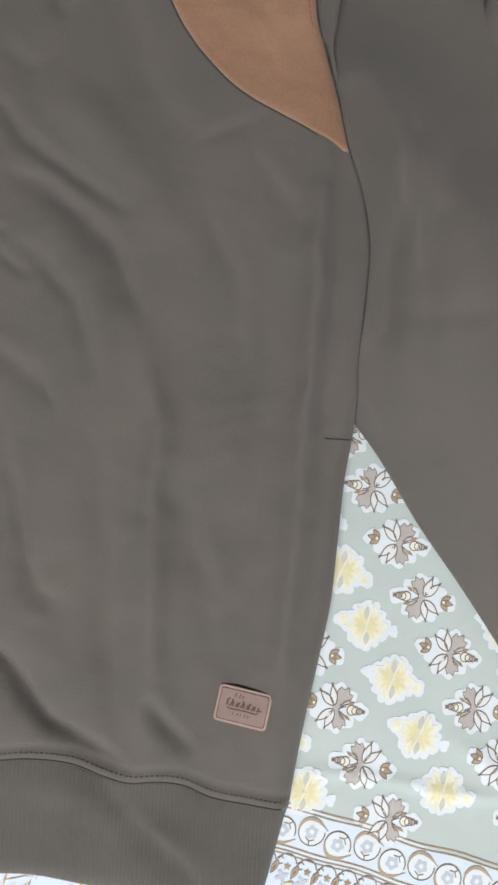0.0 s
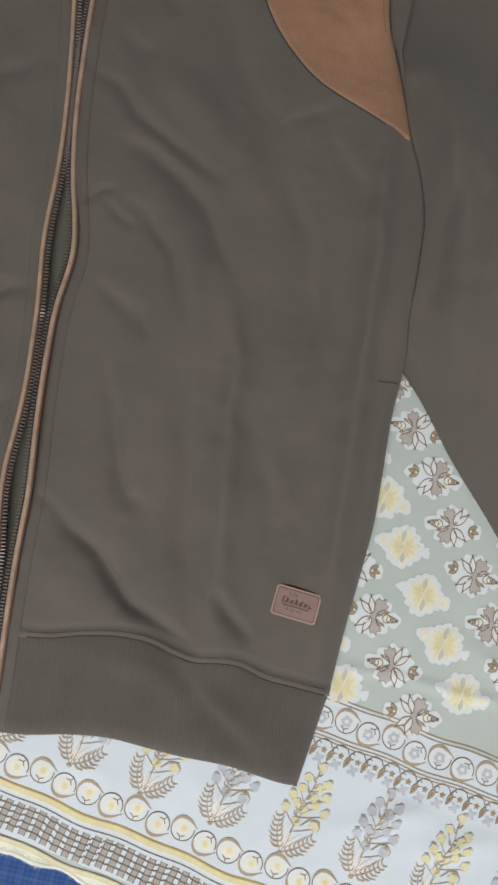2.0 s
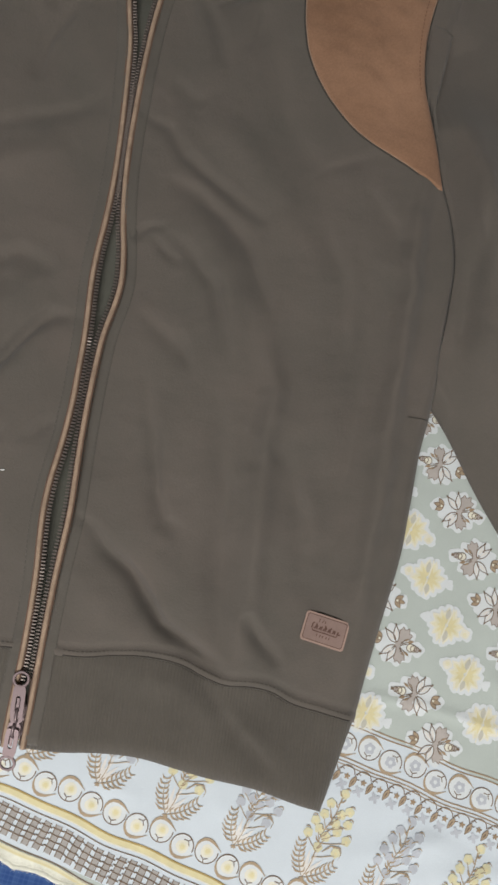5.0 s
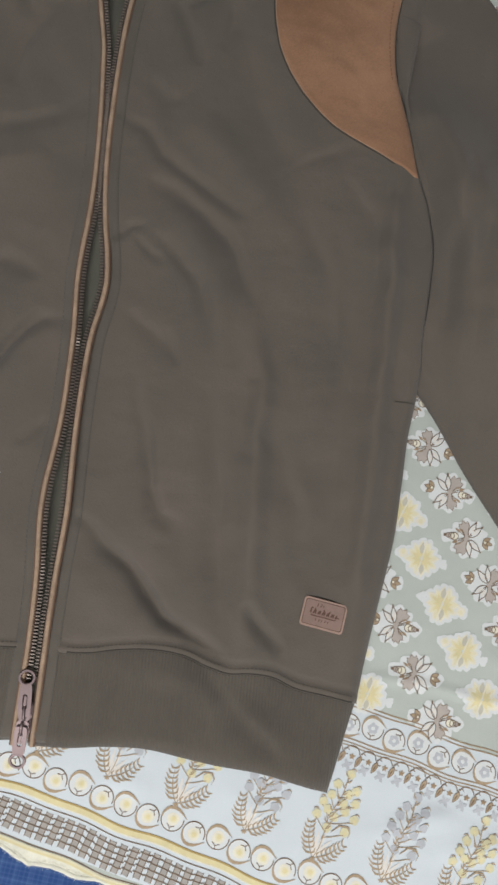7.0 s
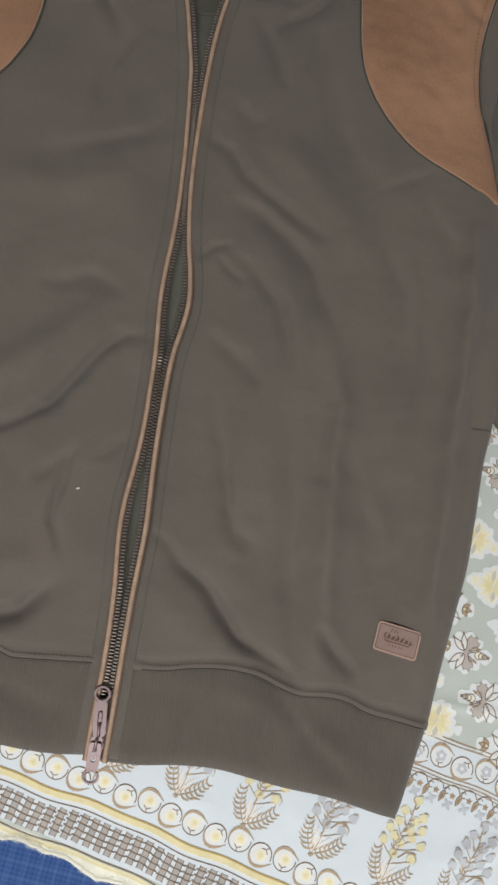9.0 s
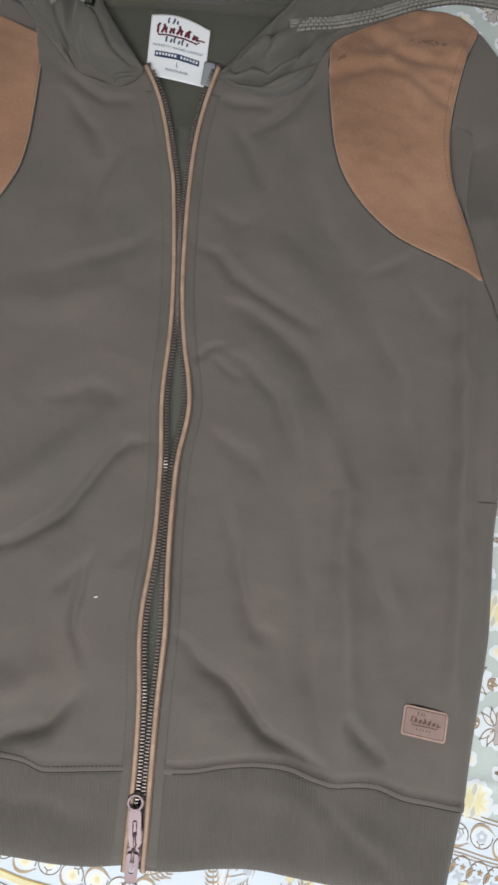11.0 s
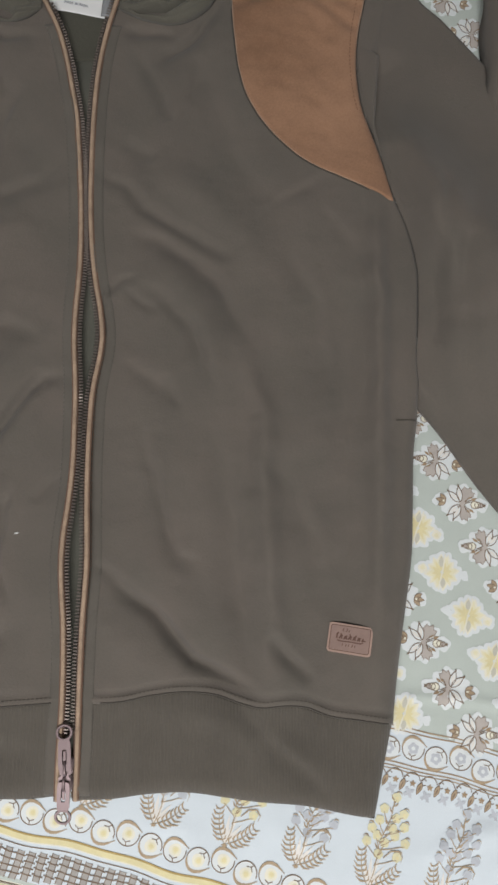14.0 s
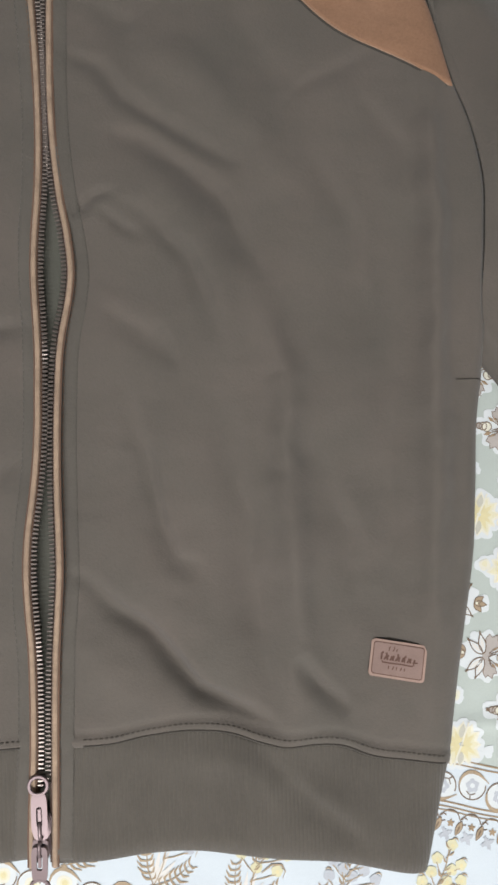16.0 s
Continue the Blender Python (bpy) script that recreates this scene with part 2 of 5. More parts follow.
FLOOR_Z, TOP_Z = -0.50, 1.92
tagged(block("floor", -2.2, -2.2, FLOOR_Z - 0.1, 2.2, 2.4, FLOOR_Z, FLOOR), kind="structure")
tagged(block("ceiling", -2.2, -2.2, TOP_Z, 2.2, 2.4, TOP_Z + 0.1, CEILING), kind="structure")
tagged(block("wall_south", -2.2, -2.32, FLOOR_Z, 2.2, -2.2, TOP_Z, WALL), kind="structure")
tagged(block("wall_north", -2.2, 2.4, FLOOR_Z, 2.2, 2.52, TOP_Z, WALL), kind="structure")
tagged(block("wall_west", -2.32, -2.32, FLOOR_Z, -2.2, 2.52, TOP_Z, WALL), kind="structure")
tagged(block("wall_east", 2.2, -2.32, FLOOR_Z, 2.32, 2.52, TOP_Z, WALL), kind="structure")

bed = tagged(new("bed"), "low brown wooden bed with a blue checked mattress", "bed")
block("bed_frame", -1.0, -0.52, FLOOR_Z + 0.12, 1.1, 1.42, -0.2, WOOD, bed, 0.012)
for bx in (-0.95, 0.97):
    for by in (-0.47, 1.29):
        block("leg", bx, by, FLOOR_Z, bx + 0.08, by + 0.08, FLOOR_Z + 0.12, WOOD, bed, 0.006)
block("mattress", -1.0, -0.52, -0.2, 1.1, 1.42, -0.005, BLUE, bed, 0.03, "dark blue finely checked cotton mattress", 4)

# ---------- the printed bedsheet ----------
TURN_A = radians(-15.2)
EU, EV = Vector((math.cos(TURN_A), math.sin(TURN_A))), Vector((-math.sin(TURN_A), math.cos(TURN_A)))


def uv_to_xy(u, v):
    """From the sheet's own lengthways and crossways metres to the room's x and y."""
    return EU.x * u + EV.x * v, EU.y * u + EV.y * v


def xy_to_uv(x, y):
    return EU.x * x + EU.y * y, EV.x * x + EV.y * y


SHEET_FOLDS = ((0.250, -0.035, 0.330, -0.010, 0.007, 0.0028), (0.300, -0.045, 0.380, -0.030, 0.008, 0.0030), (0.150, -0.010, 0.185, -0.030, 0.006, 0.0016), (0.060, -0.006, 0.100, -0.016, 0.007, 0.0016),
               (0.285, 0.000, 0.360, -0.022, 0.006, -0.0016), (0.330, 0.110, 0.400, 0.060, 0.008, 0.0022), (0.300, 0.660, 0.340, 0.700, 0.006, 0.0016))


def sheet_z(x, y):
    z = 0.0024 * grain(x, y, 0.10, 3.0) + 0.0007 * grain(x, y, 0.035, 8.0)
    # a low crease across the sage field
    d = (y - 0.0755 + 0.11 * (x - 0.29) + 0.0015 * math.sin(x * 60)) / 0.0042
    z += 0.0017 * math.exp(-d * d) * smooth(0.235, 0.262, x) * (1 - smooth(0.42, 0.5, x))
    u, v = xy_to_uv(x, y)
    # soft folds in the white border
    for fx, fy, sx, sy, wide, high in SHEET_FOLDS:
        dx, dy = sx - fx, sy - fy
        g = min(max(((x - fx) * dx + (y - fy) * dy) / (dx * dx + dy * dy), 0.0), 1.0)
        e = ((x - fx - g * dx) ** 2 + (y - fy - g * dy) ** 2) / wide**2
        if e < 8:
            z += high * math.exp(-e) * math.sin(math.pi * min(max(g, 0.08), 0.92))
    # ripples of the loose hem
    z += 0.0008 * (1 - smooth(-0.055, -0.01, v)) * (1 + math.sin(u * 62 + 1.2 * math.sin(u * 23)))
    return z


def drift(u):
    """The slight bend of the printed border."""
    return 0.0015 * math.sin(u * 21 + 0.6) + 0.0009 * math.sin(u * 57) + 0.0007 * math.sin(u * 118 + 1.0)


def hem_edge(u):
    return -0.0605 + 0.0016 * math.sin(u * 71 + 2) + 0.0012 * math.sin(u * 163) + 0.0010 * grain(u, 0.0, 0.006, 5.0)


V_FIELD = 0.1195
us = np.r_[np.arange(-1.02, -0.14, 0.02), np.arange(-0.14, 0.20, 0.004), np.arange(0.20, 0.46, 0.003), np.arange(0.46, 1.1, 0.02)]
vs = np.r_[np.linspace(0, 1, 4), np.arange(-0.05, 0.115, 0.005), V_FIELD, np.arange(0.1225, 0.20, 0.0025), np.arange(0.20, 0.46, 0.006), np.arange(0.46, 1.32, 0.014)]
sv, sf, sm = [], [], []
for j, v in enumerate(vs):
    for u in us:
        vv = lerp(hem_edge(u), -0.0525, v) if j < 4 else v
        x, y = uv_to_xy(u, vv)
        sv.append((x, y, sheet_z(x, y)))
w = len(us)
for j in range(len(vs) - 1):
    for i in range(w - 1):
        sf.append((j * w + i, j * w + i + 1, (j + 1) * w + i + 1, (j + 1) * w + i))
        sm.append(2 if j < 3 else (1 if vs[j] >= V_FIELD - 1e-6 else 0))
bedsheet = mesh_object("bedsheet", sv, sf, [WHITE_COTTON, SAGE_COTTON, FRINGE], None, "", sm)
thick = bedsheet.modifiers.new("thickness", "SOLIDIFY")
thick.thickness, thick.offset = 0.0009, -1
tagged(bedsheet, "sage and white cotton bedsheet printed with flowers and bordered hem", "bedsheet")


hem_line = line_at([(*uv_to_xy(u, hem_edge(u) + 0.0004), sheet_z(*uv_to_xy(u, hem_edge(u))) - 0.0004) for u in np.arange(-0.5, 0.8, 0.004)])
hem_roll = tube("hem_roll", hem_line, 700, 0.0017, FRINGE, bedsheet, "soft cream rolled hem", 8, 0.6)
for q in hem_roll.data.vertices:
    q.co += Vector((grain(q.co.x, q.co.y, 0.004, 1.0), grain(q.co.x, q.co.y, 0.004, 2.0), 0.6 * grain(q.co.x, q.co.y, 0.004, 3.0))) * 0.0006
fv, ff = [], []
rnd = random.Random(4)
for i in range(9000):
    u = rnd.uniform(-0.25, 0.45)
    e = hem_edge(u)
    tuft = max(0.0, grain(u, 1.0, 0.02, 2.0) + 0.35)
    p0 = Vector((*uv_to_xy(u, e + rnd.uniform(-0.0006, 0.004)), 0.0006 + rnd.uniform(-0.001, 0.0012)))
    way = Vector((*uv_to_xy(rnd.uniform(-0.7, 0.7), -1), rnd.uniform(-0.5, 0.5))).normalized() * rnd.uniform(0.0010, 0.0024 + 0.0024 * tuft)
    side = way.cross(Vector((0, 0, 1))).normalized() * 0.00012
    b = len(fv)
    fv += [p0 - side, p0 + side, p0 + way]
    ff.append((b, b + 1, b + 2))
tagged(mesh_object("fringe_fluff", fv, ff, FRINGE, bedsheet), kind="stuff")


class Print:
    """Flat dyed shapes on the sheet, drawn in metres round a place, and laid on its surface."""

    def __init__(self, u, v, angle=0.0, scale=1.0, mirror=1):
        self.u, self.v, self.scale, self.mirror = u, v, scale, mirror
        self.cos, self.sin = math.cos(angle), math.sin(angle)
        self.verts, self.faces, self.mats, self.slots, self.level = [], [], [], [], 0

    def poly(self, points, material, level):
        b = len(self.verts)
        lift = 0.00030 + level * 0.00006 + self.level * 0.000003
        self.level += 1
        for p, q in points:
            p, q = p * self.scale, q * self.scale * self.mirror
            u, v = self.u + p * self.cos - q * self.sin, self.v + p * self.sin + q * self.cos
            x, y = uv_to_xy(u, v)
            self.verts.append((x, y, sheet_z(x, y) + lift))
        return b, material

    def close(self, faces, material):
        if material not in self.mats:
            self.mats.append(material)
        self.faces += faces
        self.slots += [self.mats.index(material)] * len(faces)

    def blob(self, cx, cy, radius, material, level, lobes=0, depth=0.0, turn=0.0, n=36, stretch=1.0, seed=0.0):
        edge = []
        for i in range(n):
            a = 2 * math.pi * i / n
            r = radius * (1 + depth * math.cos(lobes * (a - turn)) + (0.10 * depth if depth < 0.115 else 0.42 * depth) * math.sin(13 * a + seed))
            px, py = r * math.cos(a), r * math.sin(a) * stretch
            edge.append((px * math.cos(turn) - py * math.sin(turn), px * math.sin(turn) + py * math.cos(turn)) if stretch != 1 else (px, py))
        self.fill(cx, cy, edge, radius, material, level)

    def fill(self, cx, cy, edge, radius, material, level):
        """A filled outline, given round its middle, in rings that follow the sheet."""
        n, rings = len(edge), max(1, math.ceil(radius * self.scale / 0.003))
        points = [(cx, cy)] + [(cx + px * k / rings, cy + py * k / rings) for k in range(1, rings + 1) for px, py in edge]
        b, _ = self.poly(points, material, level)
        faces = [(b, b + 1 + i, b + 1 + (i + 1) % n) for i in range(n)]
        for k in range(rings - 1):
            lo, hi = b + 1 + k * n, b + 1 + (k + 1) * n
            faces += [(lo + i, hi + i, hi + (i + 1) % n, lo + (i + 1) % n) for i in range(n)]
        self.close(faces, material)

    def fan(self, angle, r, half, teeth, material, level, outline, bend=0.0):
        """A fan-shaped petal with a toothed end, from the middle of the flower."""
        rim = []
        for i in range(2 * teeth + 1):
            f = i / (2 * teeth)
            rr = r * (1.0 if i % 2 else 0.84) * (0.80 + 0.20 * math.sin(math.pi * f))
            rim.append(polar(rr, angle + lerp(-half, half, f) + bend))
        left = [(q[0] * k, q[1] * k) for k in (0.25, 0.6) for q in (polar(r * 0.9, angle - half * lerp(0.55, 0.95, k)),)]
        right = [(q[0] * k, q[1] * k) for k in (0.6, 0.25) for q in (polar(r * 0.9, angle + half * lerp(0.55, 0.95, k)),)]
        shape = [(0.0, 0.0)] + left + rim + right
        mx, my = polar(r * 0.55, angle)
        self.fill(mx, my, [(q[0] - mx, q[1] - my) for q in shape], r * 0.55, material, level)
        self.stroke(shape + [(0.0, 0.0)], 0.0005, outline, level + 1)

    def stroke(self, points, width, material, level, taper=False):
        p = [Vector(points[0])]
        for q in points[1:]:
            q, last = Vector(q), p[-1]
            cuts = max(1, math.ceil((q - last).length / 0.003))
            p += [last.lerp(q, k / cuts) for k in range(1, cuts + 1)]
        out = []
        for i, c in enumerate(p):
            t = (p[min(i + 1, len(p) - 1)] - p[max(i - 1, 0)]).normalized()
            f = i / (len(p) - 1)
            h = width / 2 * (1.0 if not taper else max(0.22, math.sin(math.pi * min(f * 0.85 + 0.15, 1.0))))
            out += [(c.x - t.y * h, c.y + t.x * h), (c.x + t.y * h, c.y - t.x * h)]
        b, _ = self.poly(out, material, level)
        self.close([(b + 2 * i, b + 2 * i + 1, b + 2 * i + 3, b + 2 * i + 2) for i in range(len(p) - 1)], material)

    def leaf(self, x0, y0, x1, y1, fat, material, level, outline=None, wide=0.0006, n=9):
        a, b = Vector((x0, y0)), Vector((x1, y1))
        t = b - a
        s = Vector((-t.y, t.x)).normalized()
        up = [a + t * (i / n) + s * fat * math.sin(math.pi * (i / n) ** 0.85) for i in range(n + 1)]
        dn = [a + t * (i / n) - s * fat * math.sin(math.pi * (i / n) ** 0.85) for i in range(n + 1)]
        if material:
            k, _ = self.poly([q for pair in zip(up, dn) for q in pair], material, level)
            self.close([(k + 2 * i, k + 2 * i + 1, k + 2 * i + 3, k + 2 * i + 2) for i in range(n)], material)
        if outline:
            self.stroke(up, wide, outline, level + 1)
            self.stroke(dn, wide, outline, level + 1)

    def arc(self, cx, cy, r, a0, a1, width, material, level, n=20, taper=False):
        self.stroke([(cx + r * math.cos(radians(lerp(a0, a1, i / n))), cy + r * math.sin(radians(lerp(a0, a1, i / n)))) for i in range(n + 1)], width, material, level, taper)

    def done(self, name, label=""):
        for i, f in enumerate(self.faces):
            a, b, c = (Vector(self.verts[q]) for q in f[:3])
            if (b - a).cross(c - a).z < 0:
                self.faces[i] = f[::-1]
        return mesh_object(name, self.verts, self.faces, self.mats, bedsheet, label, self.slots)


def polar(r, degrees):
    return r * math.cos(radians(degrees)), r * math.sin(radians(degrees))


def grey_flower(u, v, angle, flip, seed):
    p = Print(u, v, angle + (math.pi if flip else 0.0), 0.95)
    p.blob(0, 0, 0.0158, HALO, 0, 9, 0.09, seed, 64, 1.0, seed)
    p.blob(*polar(0.0178, -26), 0.0056, HALO, 0, 3, 0.12, seed, 20)
    p.blob(*polar(0.0168, 158), 0.0058, HALO, 0, 4, 0.1, seed, 20)
    # two toothed grey petals side by side
    p.fan(90, 0.0152, 25, 3, GREY, 2, UMBER, 2.0)
    p.fan(222, 0.0158, 30, 3, GREY, 2, UMBER, -3.0)
    p.stroke([polar(0.0095, 222), polar(0.0042, 200), (0.0, 0.0004), polar(0.0045, 100), polar(0.0090, 90)], 0.0036, GREY, 4, True)
    p.stroke([polar(0.0080, 172), polar(0.0048, 168), polar(0.0026, 150), polar(0.0050, 118), polar(0.0085, 106)], 0.0008, UMBER, 6, True)
    # four white petals with dark outlines and a cream heart
    for a, r, fat in ((20, 0.0146, 0.0024), (49, 0.0144, 0.0025), (263, 0.0146, 0.0023), (296, 0.0144, 0.0024)):
        x, y = polar(r, a + 3 * math.sin(seed + a))
        p.leaf(*polar(0.0016, a), x, y, fat, HALO, 4, UMBER, 0.00072)
        p.leaf(x * 0.3, y * 0.3, x * 0.85, y * 0.85, fat * 0.50, PETAL, 6)
        p.leaf(x * 0.92, y * 0.92, x * 1.12, y * 1.12, 0.0007, UMBER, 6, None, n=4)
    # stamens between the grey petals
    for a, r, fat in ((128, 0.0128, 0.0010), (117, 0.0105, 0.0007), (181, 0.0138, 0.0011), (194, 0.0108, 0.0007)):
        x, y = polar(r, a)
        p.stroke([polar(0.0035, a), (x, y)], 0.0006, UMBER, 5)
        p.leaf(x * 0.62, y * 0.62, x, y, fat, BROWN, 5)
    # a small ochre tulip and a banded bud
    x, y = polar(0.0128, -26)
    for a, r in ((-46, 0.0074), (-4, 0.0082), (38, 0.0074)):
        dx, dy = polar(r, -26 + a)
        p.leaf(x, y, x + dx, y + dy, 0.0019, FROND, 2, UMBER, 0.0005)
    p.blob(x * 1.13, y * 1.13, 0.0010, CREAM, 6, 0, 0, 0, 8)
    x, y = polar(0.0112, 158)
    for i in range(3):
        c = (x - 0.0024 * i, y + 0.0010 * i)
        p.blob(c[0], c[1], 0.0031 - 0.0006 * i, CREAM if i < 2 else GREY, 3, 0, 0, 0, 14)
        p.arc(c[0], c[1], 0.0031 - 0.0006 * i, 0, 360, 0.0006, UMBER, 6, 16)
    for a in (140, 158, 176):
        x, y = polar(0.0185, 158)
        p.leaf(x * 0.94, y * 0.94, x * 0.94 + polar(0.0032, a)[0], y * 0.94 + polar(0.0032, a)[1], 0.0006, UMBER, 6, None, n=4)
    p.done("printed_flower", "grey and white printed flower with dark outlines")


def yellow_flower(u, v, angle, seed):
    p = Print(u, v, angle, 0.90)
    halves = ((0, (74, 103, 134, 168, 203, 231)), (1, (-106, -77, -46, -12, 23, 51)))
    p.blob(0, 0, 0.0140, HALO, 0, 7, 0.05, seed, 48, 1.0, seed)
    p.blob(*polar(0.0182, 152), 0.0058, HALO, 0, 3, 0.12, seed, 20)
    p.blob(*polar(0.0190, -26), 0.0042, HALO, 0, 3, 0.18, seed, 20)
    p.leaf(*polar(0.0140, -26), *polar(0.0232, -24), 0.0022, HALO, 1)
    for k, angles in halves:
        for i, a in enumerate(angles):
            r = 0.0145 + 0.0010 * math.sin(i * 2.3 + seed + k)
            p.blob(*polar(r * 0.90, a), 0.0042, HALO, 0, 3, 0.10, a, 16)
    p.blob(*polar(0.0170, 152), 0.0040, CREAM, 2, 4, 0.08, seed, 18)
    p.blob(*polar(0.0172, 150), 0.0020, STRAW, 3, 3, 0.08, seed, 12)
    # broad petals on each side of a pale diagonal, deepest at the heart
    for k, angles in halves:
        bx, by = polar(0.0016, 152 if k == 0 else -28)
        for i, a in enumerate(angles):
            r = 0.0140 + 0.0011 * math.sin(i * 2.3 + seed + k)
            p.leaf(bx, by, *polar(r * 1.06, a), 0.0040, CREAM, 2)
            p.leaf(bx, by, *polar(r * 0.93, a + 2), 0.0027, STRAW, 3)
            p.leaf(bx, by, *polar(r * (0.74 if i in (1, 2, 4) else 0.60), a + 2), 0.0015, YELLOW, 5)
    p.leaf(*polar(0.0040, 84), *polar(0.0138, 73), 0.0021, PEWTER, 5)
    p.leaf(*polar(0.0046, 262), *polar(0.0136, 253), 0.0022, PEWTER, 5)
    p.stroke([polar(0.0155, 61), polar(0.0080, 60), (0.0004, 0), polar(0.0080, 238), polar(0.0150, 240)], 0.0012, CREAM, 6)
    p.done("printed_flower", "yellow and cream printed flower with a white rim")


def border_ring(u, v, up, core):
    p = Print(u, v, 0.0, 1.06, 1 if up else -1)
    p.blob(0, 0, 0.0078, HALO, 0, 0, 0, 0, 24)
    if core is YELLOW:
        p.blob(0.0003, 0.0002, 0.0043, CREAM, 1, 3, 0.05, u * 40, 24)
        p.blob(0.0005, 0.0003, 0.0026, STRAW, 2, 3, 0.06, u * 30, 20)
        p.blob(0.0006, 0.0004, 0.0016, YELLOW, 3, 3, 0.06, u * 30, 16)
    else:
        p.blob(0, 0, 0.0037, BLUEGREY, 1, 5, 0.13, u * 40, 30)
        p.blob(0, 0, 0.0014, HALO, 2, 0, 0, 0, 12)
    p.arc(0, 0, 0.0078, 160, 372, 0.0007, UMBER, 2)
    # the swelling scroll with its free tail
    p.stroke([(-0.0078, -0.0004), (-0.0075, 0.0024), (-0.0062, 0.0050), (-0.0040, 0.0070), (-0.0008, 0.0077), (0.0028, 0.0069), (0.0060, 0.0051), (0.0092, 0.0030)], 0.0021, FROND, 3, True)
    lean = 0.0 if up else 34.0
    tick = [polar(r, a + lean) for r, a in ((0.0046, -128), (0.0054, -92), (0.0047, -56), (0.0078, -88))]
    p.stroke([tick[0], tick[1], tick[2]], 0.0006, UMBER, 3)
    p.stroke([tick[1], tick[3]], 0.0006, UMBER, 3)
    p.done("printed_ring")


def sprig(u, v, warm, seed):
    p = Print(u, v, radians(-2), 1.0)
    rnd = random.Random(seed)
    bloom = SPRIG_YELLOW if warm else BLUEGREY
    stem = [(0.0045 * (i / 14) + 0.0012 * math.sin(i * 0.7), 0.062 * i / 14) for i in range(15)]
    p.stroke(stem, 0.0006, FROND, 2)
    # the pale heart of the plant, then the spread fronds at its foot
    for a, r in ((112, 0.017), (96, 0.021), (80, 0.022), (62, 0.019), (50, 0.016)):
        x, y = polar(r, a)
        p.leaf(0, 0.001, x, y, 0.0013, PETAL, 1)
    for tip, bow, inner in (((-0.0098, 0.0225), -0.0022, 0.80), ((0.0172, 0.0160), 0.0020, 0.9)):
        end = Vector(tip)
        across = Vector((-end.y, end.x)).normalized() * (1 if tip[0] < 0 else -1)
        axis = [end * f + across * abs(bow) * math.sin(math.pi * f) for f in np.linspace(0, 1, 8)]
        p.stroke([tuple(q) for q in axis], 0.0008, FROND, 3, True)
        for i in range(1, 8):
            d = (axis[i] - axis[i - 1]).normalized()
            for s in (1, -1):
                n = across * s
                size = 0.0062 * (1.0 - 0.35 * abs(i - 3) / 4) * (1.0 if s > 0 else inner) * rnd.uniform(0.85, 1.1)
                mid, top = axis[i] + (d * 0.30 + n) * size * 0.6, axis[i] + (d * 0.85 + n * 0.95) * size
                p.stroke([tuple(axis[i]), tuple(mid), tuple(top)], 0.0014, FROND, 2, True)
    for a in (200, 250, 300, 340):
        p.leaf(0, 0, *polar(0.0024, a), 0.0006, FROND, 2, None, n=4)
    # blossoms on curled side stems
    places = ((0.002, 0.0235), (0.015, 0.0240), (-0.008, 0.0290), (0.0052, 0.0325), (0.019, 0.0345), (-0.0073, 0.0385), (0.0072, 0.0430), (0.0156, 0.0448), (-0.0008, 0.0545), (0.0140, 0.0548), (0.0052, 0.0640), (-0.0035, 0.0465), (0.0108, 0.0372), (0.0085, 0.0500), (-0.0015, 0.0350))
    for n, (x, y) in enumerate(places):
        x, y = x + rnd.uniform(-0.0008, 0.0008), y + rnd.uniform(-0.0008, 0.0008)
        f = min(max((y - 0.009) / 0.062, 0), 1)
        sx, sy = 0.0045 * f, 0.062 * f
        out = 1 if x > sx else -1
        p.stroke([(sx, sy), (lerp(sx, x, 0.45), lerp(sy, y, 0.30)), (lerp(sx, x, 0.8), lerp(sy, y, 0.62)), (x, y - 0.0022)], 0.0006, FROND, 2)
        p.blob(x, y, 0.0034, bloom, 1, 5, 0.08, n + seed, 20)
        p.blob(x + 0.0004, y - 0.0004, 0.0012, YELLOW if warm else BLUEGREY, 2, 3, 0.06, 0, 12)
        if abs(x - sx) > 0.006 or n == 10:
            p.arc(x + out * 0.0012, y + 0.0022, 0.0021, 90 + out * 60, 90 - out * 80, 0.0008, FROND, 3, 8, True)
    p.stroke([(0.006, 0.0215), (0.0105, 0.0275), (0.0160, 0.0290), (0.0195, 0.0258), (0.0190, 0.0215)], 0.0010, FROND, 3, True)
    for i in range(5, 15):
        x, y = stem[i]
        s = 1 if i % 2 else -1
        p.stroke([(x, y), (x + s * 0.0018, y + 0.0012), (x + s * 0.0030, y + 0.0034)], 0.0012, FROND, 2, True)
    p.done("printed_sprig", "ochre and brown printed sprig" if warm else "grey and brown printed sprig")


def border_line(v, width, material, level=1, u0=-0.9, u1=1.0, wobble=1.0):
    p = Print(0, 0)
    p.level = int(abs(v) * 900) % 9
    p.stroke([(u, v + wobble * drift(u)) for u in np.arange(u0, u1, 0.006)], width, material, level)
    return p.done("printed_line")


for v, wide in ((0.1210, 0.0009), (0.1182, 0.0009), (0.0952, 0.0009), (0.0925, 0.0008), (0.0903, 0.0006)):
    border_line(v, wide, BROWN)
border_line(-0.0202, 0.0052, YELLOW, 1)
border_line(-0.0178, 0.0013, OCHRE, 2)
border_line(-0.0226, 0.0009, CREAM, 2)
border_line(-0.0258, 0.0007, UMBER)
border_line(-0.0525, 0.0008, UMBER)
border_line(-0.0552, 0.0034, STRAW, 1)
border_line(-0.0558, 0.0014, YELLOW, 2)

